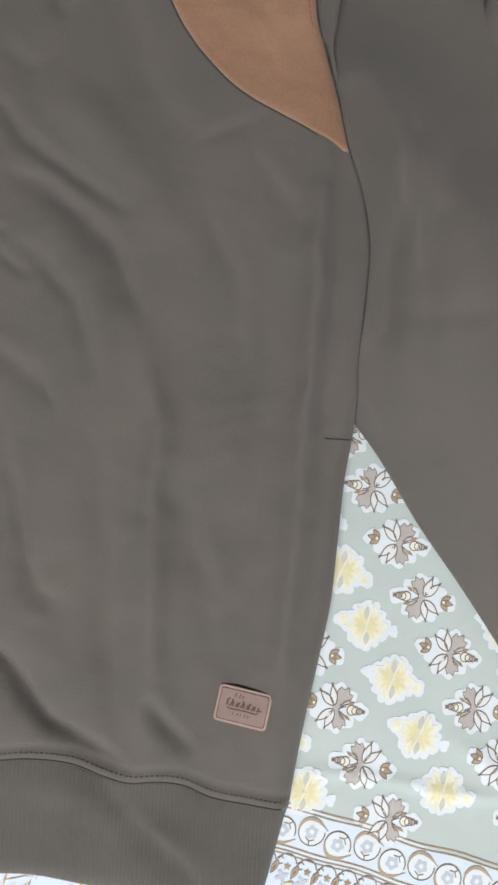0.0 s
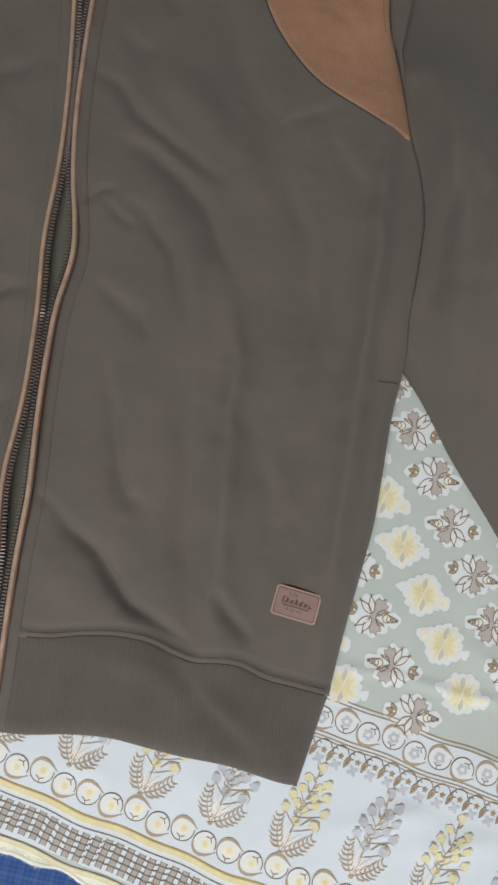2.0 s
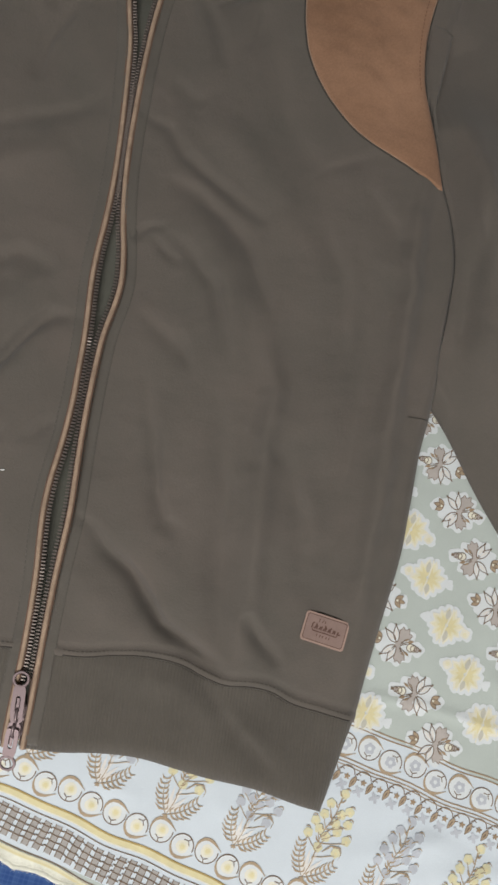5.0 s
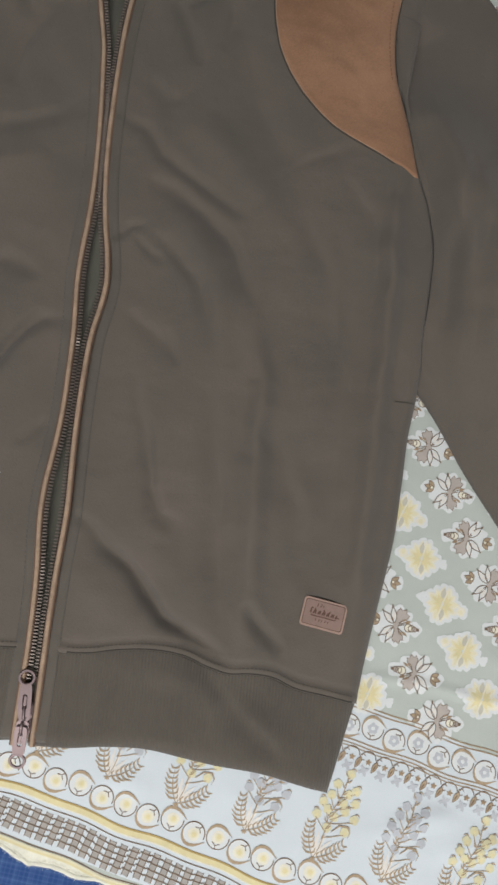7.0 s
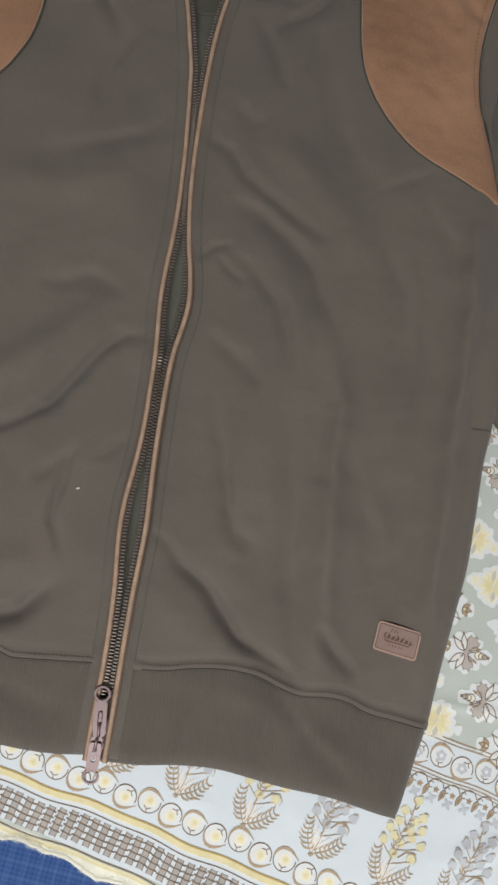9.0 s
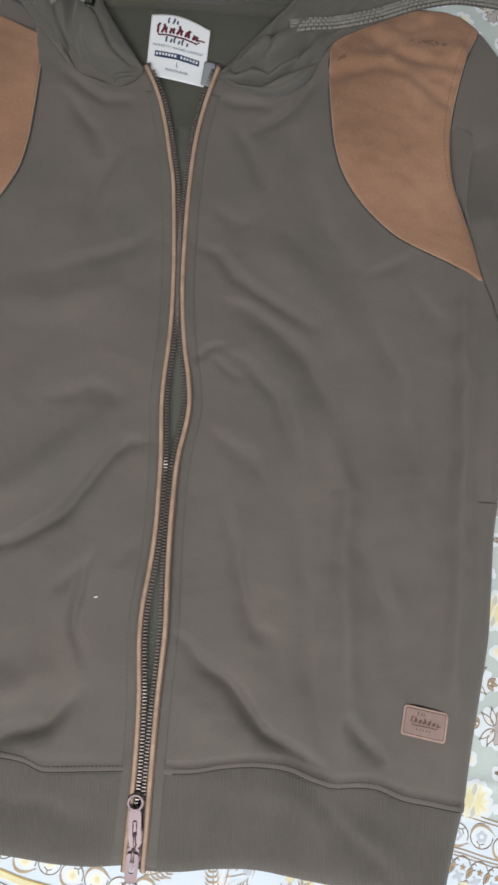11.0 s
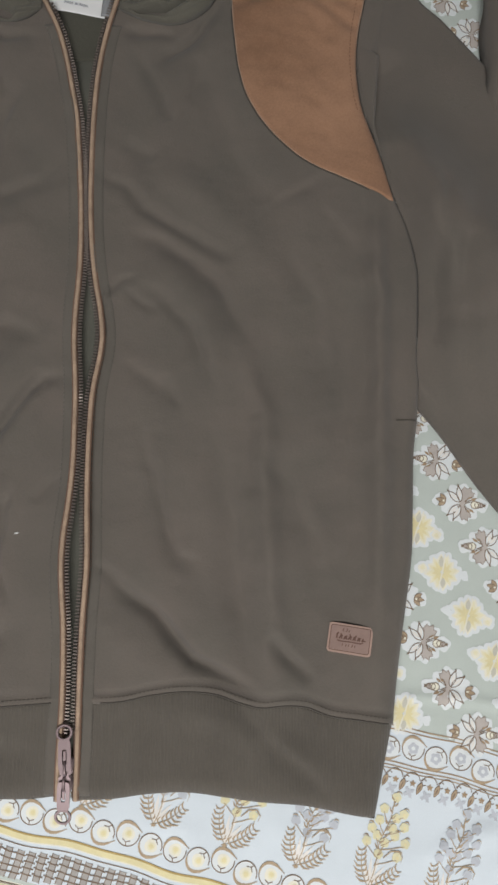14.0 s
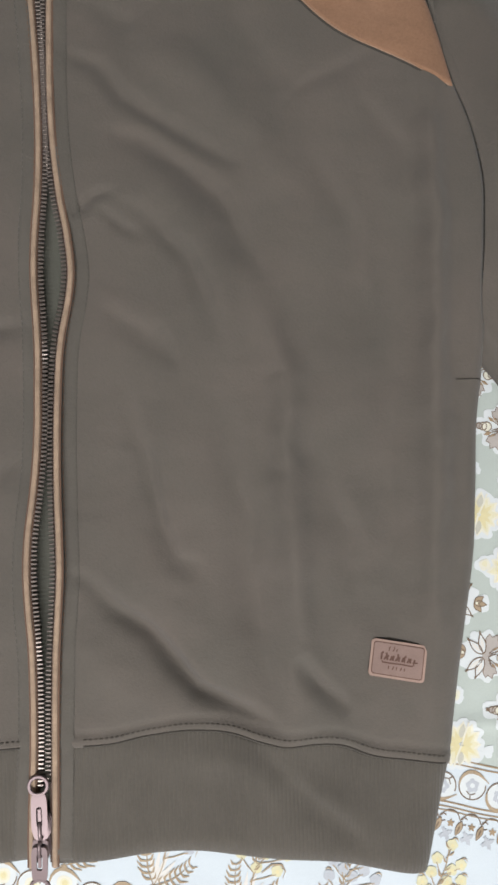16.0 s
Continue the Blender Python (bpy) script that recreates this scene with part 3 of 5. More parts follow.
for i in range(-10, 34):
    u = 0.0110 + 0.01775 * i
    border_ring(u, -0.0045 + (0.0016 if i % 2 == 0 else -0.0016) + drift(u), i % 2 == 0, YELLOW)
for i in range(-8, 14):
    u = 0.234 + 0.0180 * i
    border_ring(u, 0.1060 + (0.0018 if i % 2 == 0 else -0.0018) + drift(u), i % 2 == 0, BLUEGREY)
for i in range(-5, 9):
    sprig(0.0088 + 0.0534 * i, 0.0078 + drift(0.0534 * i), i % 2 == 0, i + 20)

# the scalloped row of little leaves and stars under the ring band
for i in range(-15, 36):
    u = 0.0130 * i + 0.012
    p = Print(u, 0.0895 + drift(u))
    p.arc(0.0052, -0.0040, 0.0058, 168, 12, 0.0007, UMBER, 1, 12)
    p.arc(0.0008, -0.0034, 0.0022, 40, 320, 0.0006, UMBER, 1, 10)
    p.leaf(-0.0004, -0.0036, -0.0028, -0.0126, 0.0018, FROND, 2, UMBER, 0.0004)
    p.leaf(-0.0010, -0.0060, -0.0024, -0.0110, 0.0005, UMBER, 4)
    p.blob(0.0060, -0.0058, 0.0018, BROWN, 2, 5, 0.36, 0.4, 24)
    p.blob(0.0044, -0.0126, 0.0031, BLUEGREY, 1, 4, 0.42, 0.6, 28)
    p.done("printed_leaf")

# the woven-look check band
for i in range(-24, 78):
    u = 0.0083 * i
    p = Print(u, -0.039 + drift(u) * 1.2, radians(-3))
    sway = 0.0003 * math.sin(i * 1.7)
    p.stroke([(sway, 0.0100), (0.0003 * math.sin(i * 2.3), 0.0), (-sway, -0.0098)], 0.0044 + 0.0004 * math.sin(i * 3.1), CHECK_GREY, 1)
    for q in (-0.0023, 0.0023):
        p.stroke([(q + sway, 0.0104), (q + 0.0003 * math.sin(i * 1.3), 0), (q - sway, -0.0100)], 0.0006, UMBER, 3)
    for k, q in enumerate((0.0076, 0.0032, -0.0012, -0.0056)):
        lift = 0.0004 * math.sin(i + k)
        p.stroke([(-0.0042, q + lift), (0.0, q + 0.0003 * math.sin(i * 2.1)), (0.0042, q + 0.0004 * math.sin(i + 1 + k))], 0.0008, UMBER, 4)
    p.done("printed_check")

# flowers over the sage field
STEP, ACROSS = Vector((0.0180, -0.0337)), Vector((0.0350, 0.0183))
for row in range(-14, 16):
    for n in range(-26, 20):
        grey = row % 2 == 0
        q = Vector((0.2990, 0.2225)) + STEP * n + ACROSS * row
        # past the shoulder the cloth is pulled a little askew
        far = q.y > 0.46
        if far:
            q += Vector((-0.020, -0.012))
        q += Vector((grain(q.x, q.y, 0.05, 41.0), grain(q.x, q.y, 0.05, 42.0))) * 0.0014
        u, v = xy_to_uv(q.x, q.y)
        near = (0.20 < q.x < 0.50 and q.y < 0.50) or (0.14 < q.x < 0.50 and 0.58 < q.y < 0.86) or (-0.45 < q.x < -0.20 and q.y < 0.86)
        if not near or v < 0.1195 + (0.0075 if grey else 0.008):
            continue
        odd = (n + far) % 2 == 1
        if grey:
            grey_flower(u, v, radians(31 + 5 * math.sin(n * 2.7 + row)), not odd, n * 0.7)
        else:
            yellow_flower(u, v, radians(26 + 5 * math.sin(n * 1.9 + row * 0.7)) + (0.0 if odd else math.pi), n * 0.9)

# ---------- the hooded jacket ----------
hoodie = tagged(new("hoodie"), "olive-brown zip hoodie with tan suede shoulder patches, lying unzipped", "hoodie")

PIPE_R = curve_at((0.0155, 0.043, 0.062, 0.081, 0.100, 0.119, 0.139, 0.159, 0.179, 0.199, 0.220, 0.241, 0.262, 0.283, 0.304, 0.316, 0.327, 0.348, 0.370, 0.393, 0.416, 0.439, 0.462, 0.486, 0.510, 0.534, 0.558, 0.583, 0.608, 0.634),
                  (0.0098, 0.0108, 0.0113, 0.0118, 0.0122, 0.0128, 0.0136, 0.0148, 0.0158, 0.0156, 0.0150, 0.0148, 0.0150, 0.0156, 0.0168, 0.0184, 0.0206, 0.0231, 0.0212, 0.0171, 0.0142, 0.0123, 0.0115, 0.0115, 0.0118, 0.0126, 0.0140, 0.0172, 0.0226, 0.0305))
PIPE_L = curve_at((0.0155, 0.043, 0.062, 0.081, 0.100, 0.119, 0.139, 0.159, 0.179, 0.199, 0.220, 0.241, 0.262, 0.283, 0.304, 0.326, 0.348, 0.370, 0.393, 0.416, 0.439, 0.462, 0.486, 0.509, 0.534, 0.558, 0.583, 0.608, 0.632),
                  (-0.0030, -0.0019, -0.0008, 0.0002, 0.0006, 0.0006, 0.0001, -0.0014, -0.0023, -0.0014, 0.0013, 0.0034, 0.0044, 0.0045, 0.0045, 0.0034, 0.0022, 0.0026, 0.0042, 0.0050, 0.0048, 0.0041, 0.0028, 0.0012, -0.0010, -0.0054, -0.0104, -0.0175, -0.0288))
SIDE = curve_at((0.060, 0.084, 0.117, 0.151, 0.181, 0.218, 0.261, 0.296, 0.327, 0.373, 0.406, 0.425, 0.444, 0.463, 0.474, 0.488, 0.508, 0.526, 0.541, 0.559, 0.579, 0.606, 0.627, 0.643, 0.662, 0.690),
                (0.238, 0.241, 0.246, 0.252, 0.257, 0.2595, 0.262, 0.266, 0.264, 0.2665, 0.267, 0.264, 0.259, 0.2520, 0.2490, 0.2455, 0.2398, 0.2338, 0.2292, 0.2264, 0.2254, 0.2274, 0.2314, 0.2350, 0.2405, 0.252))
SEAM_R = curve_at((0.010, 0.041, 0.061, 0.086, 0.106, 0.126, 0.139, 0.155, 0.171, 0.188, 0.208, 0.238), (0.081, 0.082, 0.086, 0.088, 0.086, 0.079, 0.076, 0.077, 0.076, 0.070, 0.067, 0.062))
HEM_R = curve_at((0.008, 0.034, 0.060, 0.090, 0.115, 0.138, 0.175, 0.200, 0.2225), (0.0122, 0.0125, 0.0150, 0.0156, 0.0122, 0.0085, 0.0045, -0.0005, -0.005))
SEAM_L = curve_at((-0.236, -0.15, -0.10, -0.077, -0.065, -0.053, -0.036, -0.002), (0.070, 0.084, 0.087, 0.084, 0.079, 0.079, 0.080, 0.082))
HEM_L = curve_at((-0.222, -0.15, -0.10, -0.077, -0.052, -0.028, -0.004), (0.005, 0.016, 0.019, 0.017, 0.014, 0.013, 0.015))
TOP = curve_at((0.029, 0.06, 0.12, 0.18, 0.215, 0.252), (0.634, 0.648, 0.684, 0.706, 0.706, 0.690))

PATCH_IN = curve_at((0.461, 0.468, 0.477, 0.485, 0.495, 0.510, 0.530, 0.551, 0.571, 0.599, 0.636, 0.662, 0.72), (0.2505, 0.238, 0.220, 0.201, 0.183, 0.165, 0.147, 0.135, 0.129, 0.1255, 0.123, 0.123, 0.128))

CREASES = []


def crease(wide, high, *points):
    """A crease of the cloth along a line: its half width and height (minus: a furrow)."""
    CREASES.append((points, wide, high))


# the sharp fold over the hem
crease(0.0052, -0.0051, (0.026, 0.176), (0.050, 0.155), (0.066, 0.142), (0.079, 0.128), (0.093, 0.114), (0.111, 0.102), (0.136, 0.089))
crease(0.0200, 0.0018, (0.040, 0.190), (0.075, 0.160), (0.105, 0.136), (0.135, 0.118))
crease(0.0140, 0.0016, (0.020, 0.145), (0.045, 0.122), (0.080, 0.098))
crease(0.0050, -0.0030, (0.150, 0.128), (0.157, 0.117), (0.164, 0.108), (0.178, 0.095))
# slanting folds of the chest
crease(0.0052, -0.0024, (0.020, 0.484), (0.040, 0.474), (0.055, 0.457), (0.078, 0.441), (0.105, 0.424), (0.122, 0.414))
crease(0.0068, -0.0026, (0.044, 0.433), (0.068, 0.427), (0.091, 0.412), (0.110, 0.396), (0.122, 0.372), (0.132, 0.343))
crease(0.0140, 0.0022, (0.060, 0.500), (0.090, 0.470), (0.125, 0.440), (0.150, 0.395))
crease(0.0036, -0.0014, (0.022, 0.382), (0.034, 0.395), (0.049, 0.401))
crease(0.0032, -0.0011, (0.038, 0.389), (0.053, 0.377), (0.064, 0.373))
crease(0.0055, -0.0020, (0.052, 0.393), (0.077, 0.377), (0.091, 0.357), (0.099, 0.336), (0.107, 0.311))
crease(0.0120, 0.0020, (0.060, 0.412), (0.086, 0.390), (0.107, 0.350), (0.116, 0.300))
crease(0.0034, -0.0012, (0.068, 0.322), (0.076, 0.309), (0.084, 0.294))
crease(0.0056, -0.0022, (0.052, 0.280), (0.066, 0.237), (0.072, 0.204), (0.081, 0.185), (0.096, 0.181))
crease(0.0070, -0.0014, (0.034, 0.512), (0.048, 0.504), (0.064, 0.497))
crease(0.0055, -0.0008, (0.145, 0.445), (0.165, 0.465), (0.187, 0.476), (0.210, 0.486))
# upright waves of the lower front
crease(0.0100, -0.0026, (0.108, 0.270), (0.121, 0.215), (0.125, 0.161), (0.134, 0.095))
crease(0.0092, 0.0040, (0.130, 0.345), (0.145, 0.290), (0.147, 0.204), (0.148, 0.163), (0.152, 0.085))
crease(0.0080, 0.0048, (0.236, 0.470), (0.235, 0.400), (0.231, 0.230), (0.224, 0.085))
crease(0.0120, -0.0020, (0.212, 0.420), (0.208, 0.300), (0.203, 0.180), (0.200, 0.130))
crease(0.0075, -0.0016, (0.160, 0.250), (0.178, 0.200), (0.182, 0.160))
crease(0.0080, -0.0015, (0.165, 0.425), (0.185, 0.380), (0.190, 0.320))
crease(0.0065, -0.0007, (0.190, 0.455), (0.215, 0.430), (0.228, 0.390))
crease(0.0055, -0.0012, (0.040, 0.330), (0.060, 0.318), (0.085, 0.292))
# drags from the neck
crease(0.0046, -0.0024, (0.062, 0.578), (0.080, 0.594), (0.096, 0.610), (0.115, 0.636))
crease(0.0065, -0.0014, (0.086, 0.545), (0.094, 0.565), (0.100, 0.585))
crease(0.0044, -0.0022, (0.034, 0.612), (0.053, 0.606), (0.076, 0.605))
crease(0.0055, -0.0018, (0.046, 0.588), (0.064, 0.560), (0.074, 0.530))
crease(0.0120, -0.0016, (0.095, 0.590), (0.108, 0.540), (0.128, 0.490), (0.160, 0.455))
# the other front
crease(0.0046, -0.0046, (-0.150, 0.225), (-0.105, 0.240), (-0.086, 0.250), (-0.071, 0.260), (-0.061, 0.272), (-0.047, 0.291), (-0.033, 0.310), (-0.022, 0.320), (-0.006, 0.321))
crease(0.0130, 0.0024, (-0.140, 0.265), (-0.095, 0.285), (-0.060, 0.318), (-0.030, 0.345))
crease(0.0027, -0.0030, (-0.040, 0.236), (-0.045, 0.222), (-0.049, 0.206), (-0.052, 0.186), (-0.052, 0.177), (-0.046, 0.168), (-0.041, 0.154))
crease(0.0042, -0.0016, (-0.070, 0.203), (-0.057, 0.216), (-0.043, 0.229))
crease(0.0050, -0.0012, (-0.028, 0.222), (-0.018, 0.235), (-0.009, 0.246))
crease(0.0056, -0.0058, (-0.150, 0.086), (-0.105, 0.099), (-0.067, 0.111), (-0.058, 0.121), (-0.048, 0.133))
crease(0.0120, 0.0030, (-0.140, 0.125), (-0.095, 0.135), (-0.060, 0.150))
crease(0.0062, -0.0015, (-0.110, 0.452), (-0.060, 0.466), (-0.030, 0.477), (-0.008, 0.496))
crease(0.0140, 0.0022, (-0.130, 0.425), (-0.080, 0.425), (-0.030, 0.445))
crease(0.0060, -0.0022, (-0.094, 0.606), (-0.080, 0.592), (-0.066, 0.576), (-0.059, 0.552))
crease(0.0042, -0.0026, (-0.098, 0.632), (-0.078, 0.615), (-0.059, 0.606), (-0.038, 0.604))
crease(0.0065, -0.0016, (-0.090, 0.350), (-0.055, 0.362), (-0.025, 0.352))
crease(0.0070, -0.0018, (-0.044, 0.560), (-0.062, 0.530), (-0.066, 0.495))
# the hem bands
crease(0.0100, 0.0022, (0.060, 0.075), (0.110, 0.070), (0.150, 0.050), (0.180, 0.030))
crease(0.0075, -0.0032, (0.124, 0.078), (0.142, 0.055), (0.165, 0.035), (0.190, 0.013))
crease(0.0090, -0.0018, (-0.110, 0.060), (-0.060, 0.055), (-0.020, 0.045))


def creases(x, y):
    z = 0.0
    x, y = x + 0.0034 * grain(x, y, 0.026, 31.0) + 0.0005 * grain(x, y, 0.008, 33.0), y + 0.0034 * grain(x, y, 0.026, 32.0) + 0.0005 * grain(x, y, 0.008, 34.0)
    for points, wide, high in CREASES:
        best, where = 9.0, 0.0
        count = len(points) - 1
        for k in range(count):
            (x0, y0), (x1, y1) = points[k], points[k + 1]
            dx, dy = x1 - x0, y1 - y0
            g = min(max(((x - x0) * dx + (y - y0) * dy) / (dx * dx + dy * dy), 0.0), 1.0)
            ex, ey = x - x0 - g * dx, y - y0 - g * dy
            d = (ex * ex + ey * ey) / (wide * wide)
            if high < 0:
                d *= 2.2 if dx * ey - dy * ex > 0 else 0.62
            if d < best:
                best, where = d, (k + g) / count
        if best < 9.0:
            z += 2.15 * high * math.exp(-best) * (0.12 + 0.88 * math.sin(math.pi * min(max(where, 0.0), 1.0)) ** 0.8)
    return z


def furrows(x, y, lines):
    """The sum of soft ridges and furrows along lines: points, half width, height."""
    z = 0.0
    for points, wide, high in lines:
        best = 9.0
        for (x0, y0), (x1, y1) in zip(points, points[1:]):
            dx, dy = x1 - x0, y1 - y0
            g = min(max(((x - x0) * dx + (y - y0) * dy) / (dx * dx + dy * dy), 0.0), 1.0)
            best = min(best, ((x - x0 - g * dx) ** 2 + (y - y0 - g * dy) ** 2) / wide**2)
        if best < 9.0:
            z += high * math.exp(-best)
    return z


def front_z(x, y):
    """The height of the jacket's front, before its edges drop to the bed."""
    return 0.0235 + creases(x, y) + 0.0026 * grain(x, y, 0.06, 1.0) + 0.0009 * grain(x, y, 0.024, 4.0) + 0.00035 * grain(x * 0.7 + y * 0.4, y - 0.3 * x, 0.0095, 6.0)


def edge_drop(z, d, low, reach):
    f = min(max(d / reach, 0.0), 1.0)
    return low + (z - low) * math.sqrt(max(0.0, 1 - (1 - f) ** 2))


def right_front(u, v):
    y = lerp(SEAM_R(lerp(0.012, 0.238, u)), TOP(lerp(0.029, 0.252, u)), v)
    x0, x1 = PIPE_R(y) + 0.0012, SIDE(y)
    x = lerp(x0, x1, u)
    low = 0.005 + 0.0160 * smooth(0.291, 0.318, y)
    z = edge_drop(front_z(x, y), x1 - x, low, 0.013)
    z -= 0.0012 * math.exp(-(((v * 0.6 - 0.0075) / 0.0016) ** 2)) - 0.0006 * math.exp(-(((v * 0.6 - 0.0035) / 0.002) ** 2))
    z -= 0.008 * smooth(0.003, 0.007, x - PATCH_IN(y) + 0.0035 * smooth(0.59, 0.62, y)) * smooth(0.466, 0.475, y)
    z += 0.0012 * math.exp(-(((x - x0) / 0.005) ** 2))
    return x, y, z


def left_front(u, v):
    y = lerp(SEAM_L(lerp(-0.236, -0.002, 1 - u)), TOP(lerp(0.029, 0.252, u)), v)
    x0, x1 = PIPE_L(y) - 0.0012, -SIDE(y)
    x = lerp(x0, x1, u)
    low = 0.005 + 0.0160 * smooth(0.291, 0.318, y)
    z = edge_drop(front_z(x, y), x - x1, low, 0.013)
    z -= 0.0012 * math.exp(-(((v * 0.6 - 0.0075) / 0.0016) ** 2)) - 0.0006 * math.exp(-(((v * 0.6 - 0.0035) / 0.002) ** 2))
    z -= 0.007 * smooth(0.003, 0.008, 0.006 - x - PATCH_IN(y + 0.022)) * smooth(0.444, 0.453, y)
    z += 0.0012 * math.exp(-(((x - x0) / 0.005) ** 2))
    return x, y, z


sheet_of("front_panel", right_front, 130, 300, OLIVE, hoodie, "olive-brown fleece front with soft creases")
sheet_of("front_panel", left_front, 90, 200, OLIVE, hoodie, "olive-brown fleece front with soft creases")


def band_z(x, y, d_side, d_hem):
    z = 0.0218 + 0.8 * creases(x, y) + 0.0012 * grain(x, y, 0.05, 6.0) + 0.0012 * math.sin(x * 70) * smooth(0.05, 0.0, y)
    z = edge_drop(z, d_hem, 0.0055, 0.014)
    return edge_drop(z, d_side, 0.0045, 0.018)


def right_band(u, v):
    top_x = lerp(0.0125, 0.238, u)
    low_x = lerp(0.0108, 0.2225, u)
    y0, y1 = HEM_R(low_x), SEAM_R(top_x) + 0.0010
    x, y = lerp(low_x, top_x, v), lerp(y0, y1, v)
    return x, y, band_z(x, y, lerp(0.2225, 0.238, v) - x, y - y0) + 0.0012 * smooth(0.7, 1.0, v)


def left_band(u, v):
    top_x = lerp(-0.0015, -0.236, u)
    low_x = lerp(-0.0038, -0.222, u)
    y0, y1 = HEM_L(low_x), SEAM_L(top_x) + 0.0010
    x, y = lerp(low_x, top_x, v), lerp(y0, y1, v)
    return x, y, band_z(x, y, x - lerp(-0.222, -0.236, v), y - y0) + 0.0012 * smooth(0.7, 1.0, v)


sheet_of("hem_band", right_band, 110, 30, RIB, hoodie, "dark ribbed hem band", 0.003)
sheet_of("hem_band", left_band, 90, 24, RIB, hoodie, "dark ribbed hem band", 0.003)


def back_panel(u, v):
    y = lerp(0.022, 0.60, v)
    half = SIDE(max(y, 0.06)) - 0.016 - 0.02 * smooth(0.1, 0.0, y)
    x = lerp(-half, half, u)
    return x, y, 0.0172 - 0.011 * smooth(0.016, 0.032, abs(x - 0.006)) - 0.005 * smooth(0.55, 0.58, y) + 0.0012 * grain(x, y, 0.05, 2.0) + 0.0012 * grain(x, y, 0.018, 7.0)


sheet_of("back_panel", back_panel, 90, 110, LINING, hoodie, "inside of the back, seen through the open zip", 0.002)

# sleeves
ARM = line_at([(SIDE(y), y) for y in (0.690, 0.656, 0.632, 0.611, 0.585, 0.559, 0.539, 0.514, 0.489, 0.463, 0.444, 0.425, 0.406, 0.373, 0.327, 0.296)])
OUTER = line_at([(0.2535, 0.692), (0.274, 0.669), (0.287, 0.650), (0.303, 0.635), (0.327, 0.604), (0.350, 0.575), (0.404, 0.494), (0.500, 0.330), (0.600, 0.130)])
INNER = line_at([(0.2665, 0.2955), (0.280, 0.2795), (0.310, 0.2355), (0.340, 0.1965), (0.364, 0.1635), (0.420, 0.085), (0.500, -0.020)])


SLEEVE_DRAGS = (
    (((0.289, 0.470), (0.285, 0.430), (0.279, 0.390), (0.278, 0.350)), 0.0060, -0.0030),
    (((0.272, 0.450), (0.270, 0.400), (0.272, 0.350)), 0.0080, 0.0022),
    (((0.300, 0.420), (0.297, 0.380), (0.300, 0.330), (0.315, 0.280)), 0.0070, -0.0020),
    (((0.285, 0.365), (0.305, 0.358), (0.330, 0.362)), 0.0060, -0.0014),
)


def sleeve(sign):
    def at(u, v):
        s = v**1.6
        ox, oy = OUTER(s)
        ix, iy = INNER(s)
        ax, ay = ARM(u)
        keep = (1 - s) ** 3
        x, y = lerp(ox, ix, u), lerp(oy, iy, u)
        o0, i0 = OUTER(0), INNER(0)
        x += keep * (ax - lerp(o0[0], i0[0], u))
        y += keep * (ay - lerp(o0[1], i0[1], u))
        z = 0.0045 + 0.049 * max(0.0, math.sin(math.pi * u**1.12)) ** 0.85 * (1 - 0.3 * s)
        # the dip at the armhole seam
        seam = 0.005 + 0.0160 * smooth(0.291, 0.318, ay) - 0.0068 * smooth(0.630, 0.705, ay)
        z = lerp(seam, z, smooth(-0.012, 0.11, s))
        # the tuck beside the shoulder patch
        for points, wide, high in ((((0.2462, 0.605), (0.2428, 0.582), (0.2398, 0.557), (0.2376, 0.530), (0.2440, 0.506)), 0.0040, -0.0101), (((0.262, 0.61), (0.262, 0.57), (0.260, 0.53)), 0.012, -0.003),
                                   (((0.330, 0.50), (0.300, 0.42), (0.285, 0.36)), 0.010, -0.003), (((0.345, 0.46), (0.315, 0.37), (0.30, 0.31)), 0.012, 0.003)):
            best, where = 9.0, 0.0
            for k in range(len(points) - 1):
                (x0, y0), (x1, y1) = points[k], points[k + 1]
                dx, dy = x1 - x0, y1 - y0
                g = min(max(((x - x0) * dx + (y - y0) * dy) / (dx * dx + dy * dy), 0.0), 1.0)
                d = ((x - x0 - g * dx) ** 2 + (y - y0 - g * dy) ** 2) / wide**2
                if high < -0.01 and dx * (y - y0) - dy * (x - x0) > 0:
                    d *= 0.014
                if d < best:
                    best, where = d, (k + g) / (len(points) - 1)
            if best < 9.0:
                z += high * math.exp(-best) * math.sin(math.pi * min(max(where, 0.04), 0.96)) ** 0.6
        # beyond the tuck the sleeve falls away from its crest and lies low
        fall = smooth(-0.015, 0.115, y - 0.494 + 0.87 * (x - 0.247)) * smooth(0.003, lerp(0.014, 0.055, smooth(0.570, 0.605, y)), x - SIDE(min(y, 0.69))) * (1 - smooth(0.36, 0.42, x))
        z = lerp(z, 0.0075 + 0.0020 * grain(x, y, 0.05, 17.0), fall * (1 - 0.6 * smooth(0.635, 0.685, y)))
        z += furrows(x, y, SLEEVE_DRAGS) + 0.0015 * grain(x, y, 0.06, 9.0) * math.sin(math.pi * u) + 0.0007 * grain(x, y, 0.02, 11.0) * math.sin(math.pi * u)
        return sign * x, y, max(z, 0.003)

    return at


sheet_of("sleeve", sleeve(1), 110, 200, OLIVE, hoodie, "olive-brown fleece sleeve laid flat")
sheet_of("sleeve", sleeve(-1), 40, 60, OLIVE, hoodie, "olive-brown fleece sleeve laid flat")

TUCK = curve_at((0.500, 0.510, 0.526, 0.540, 0.558, 0.584, 0.605, 0.622), (0.2440, 0.2418, 0.2378, 0.2386, 0.2402, 0.2435, 0.2462, 0.2475))


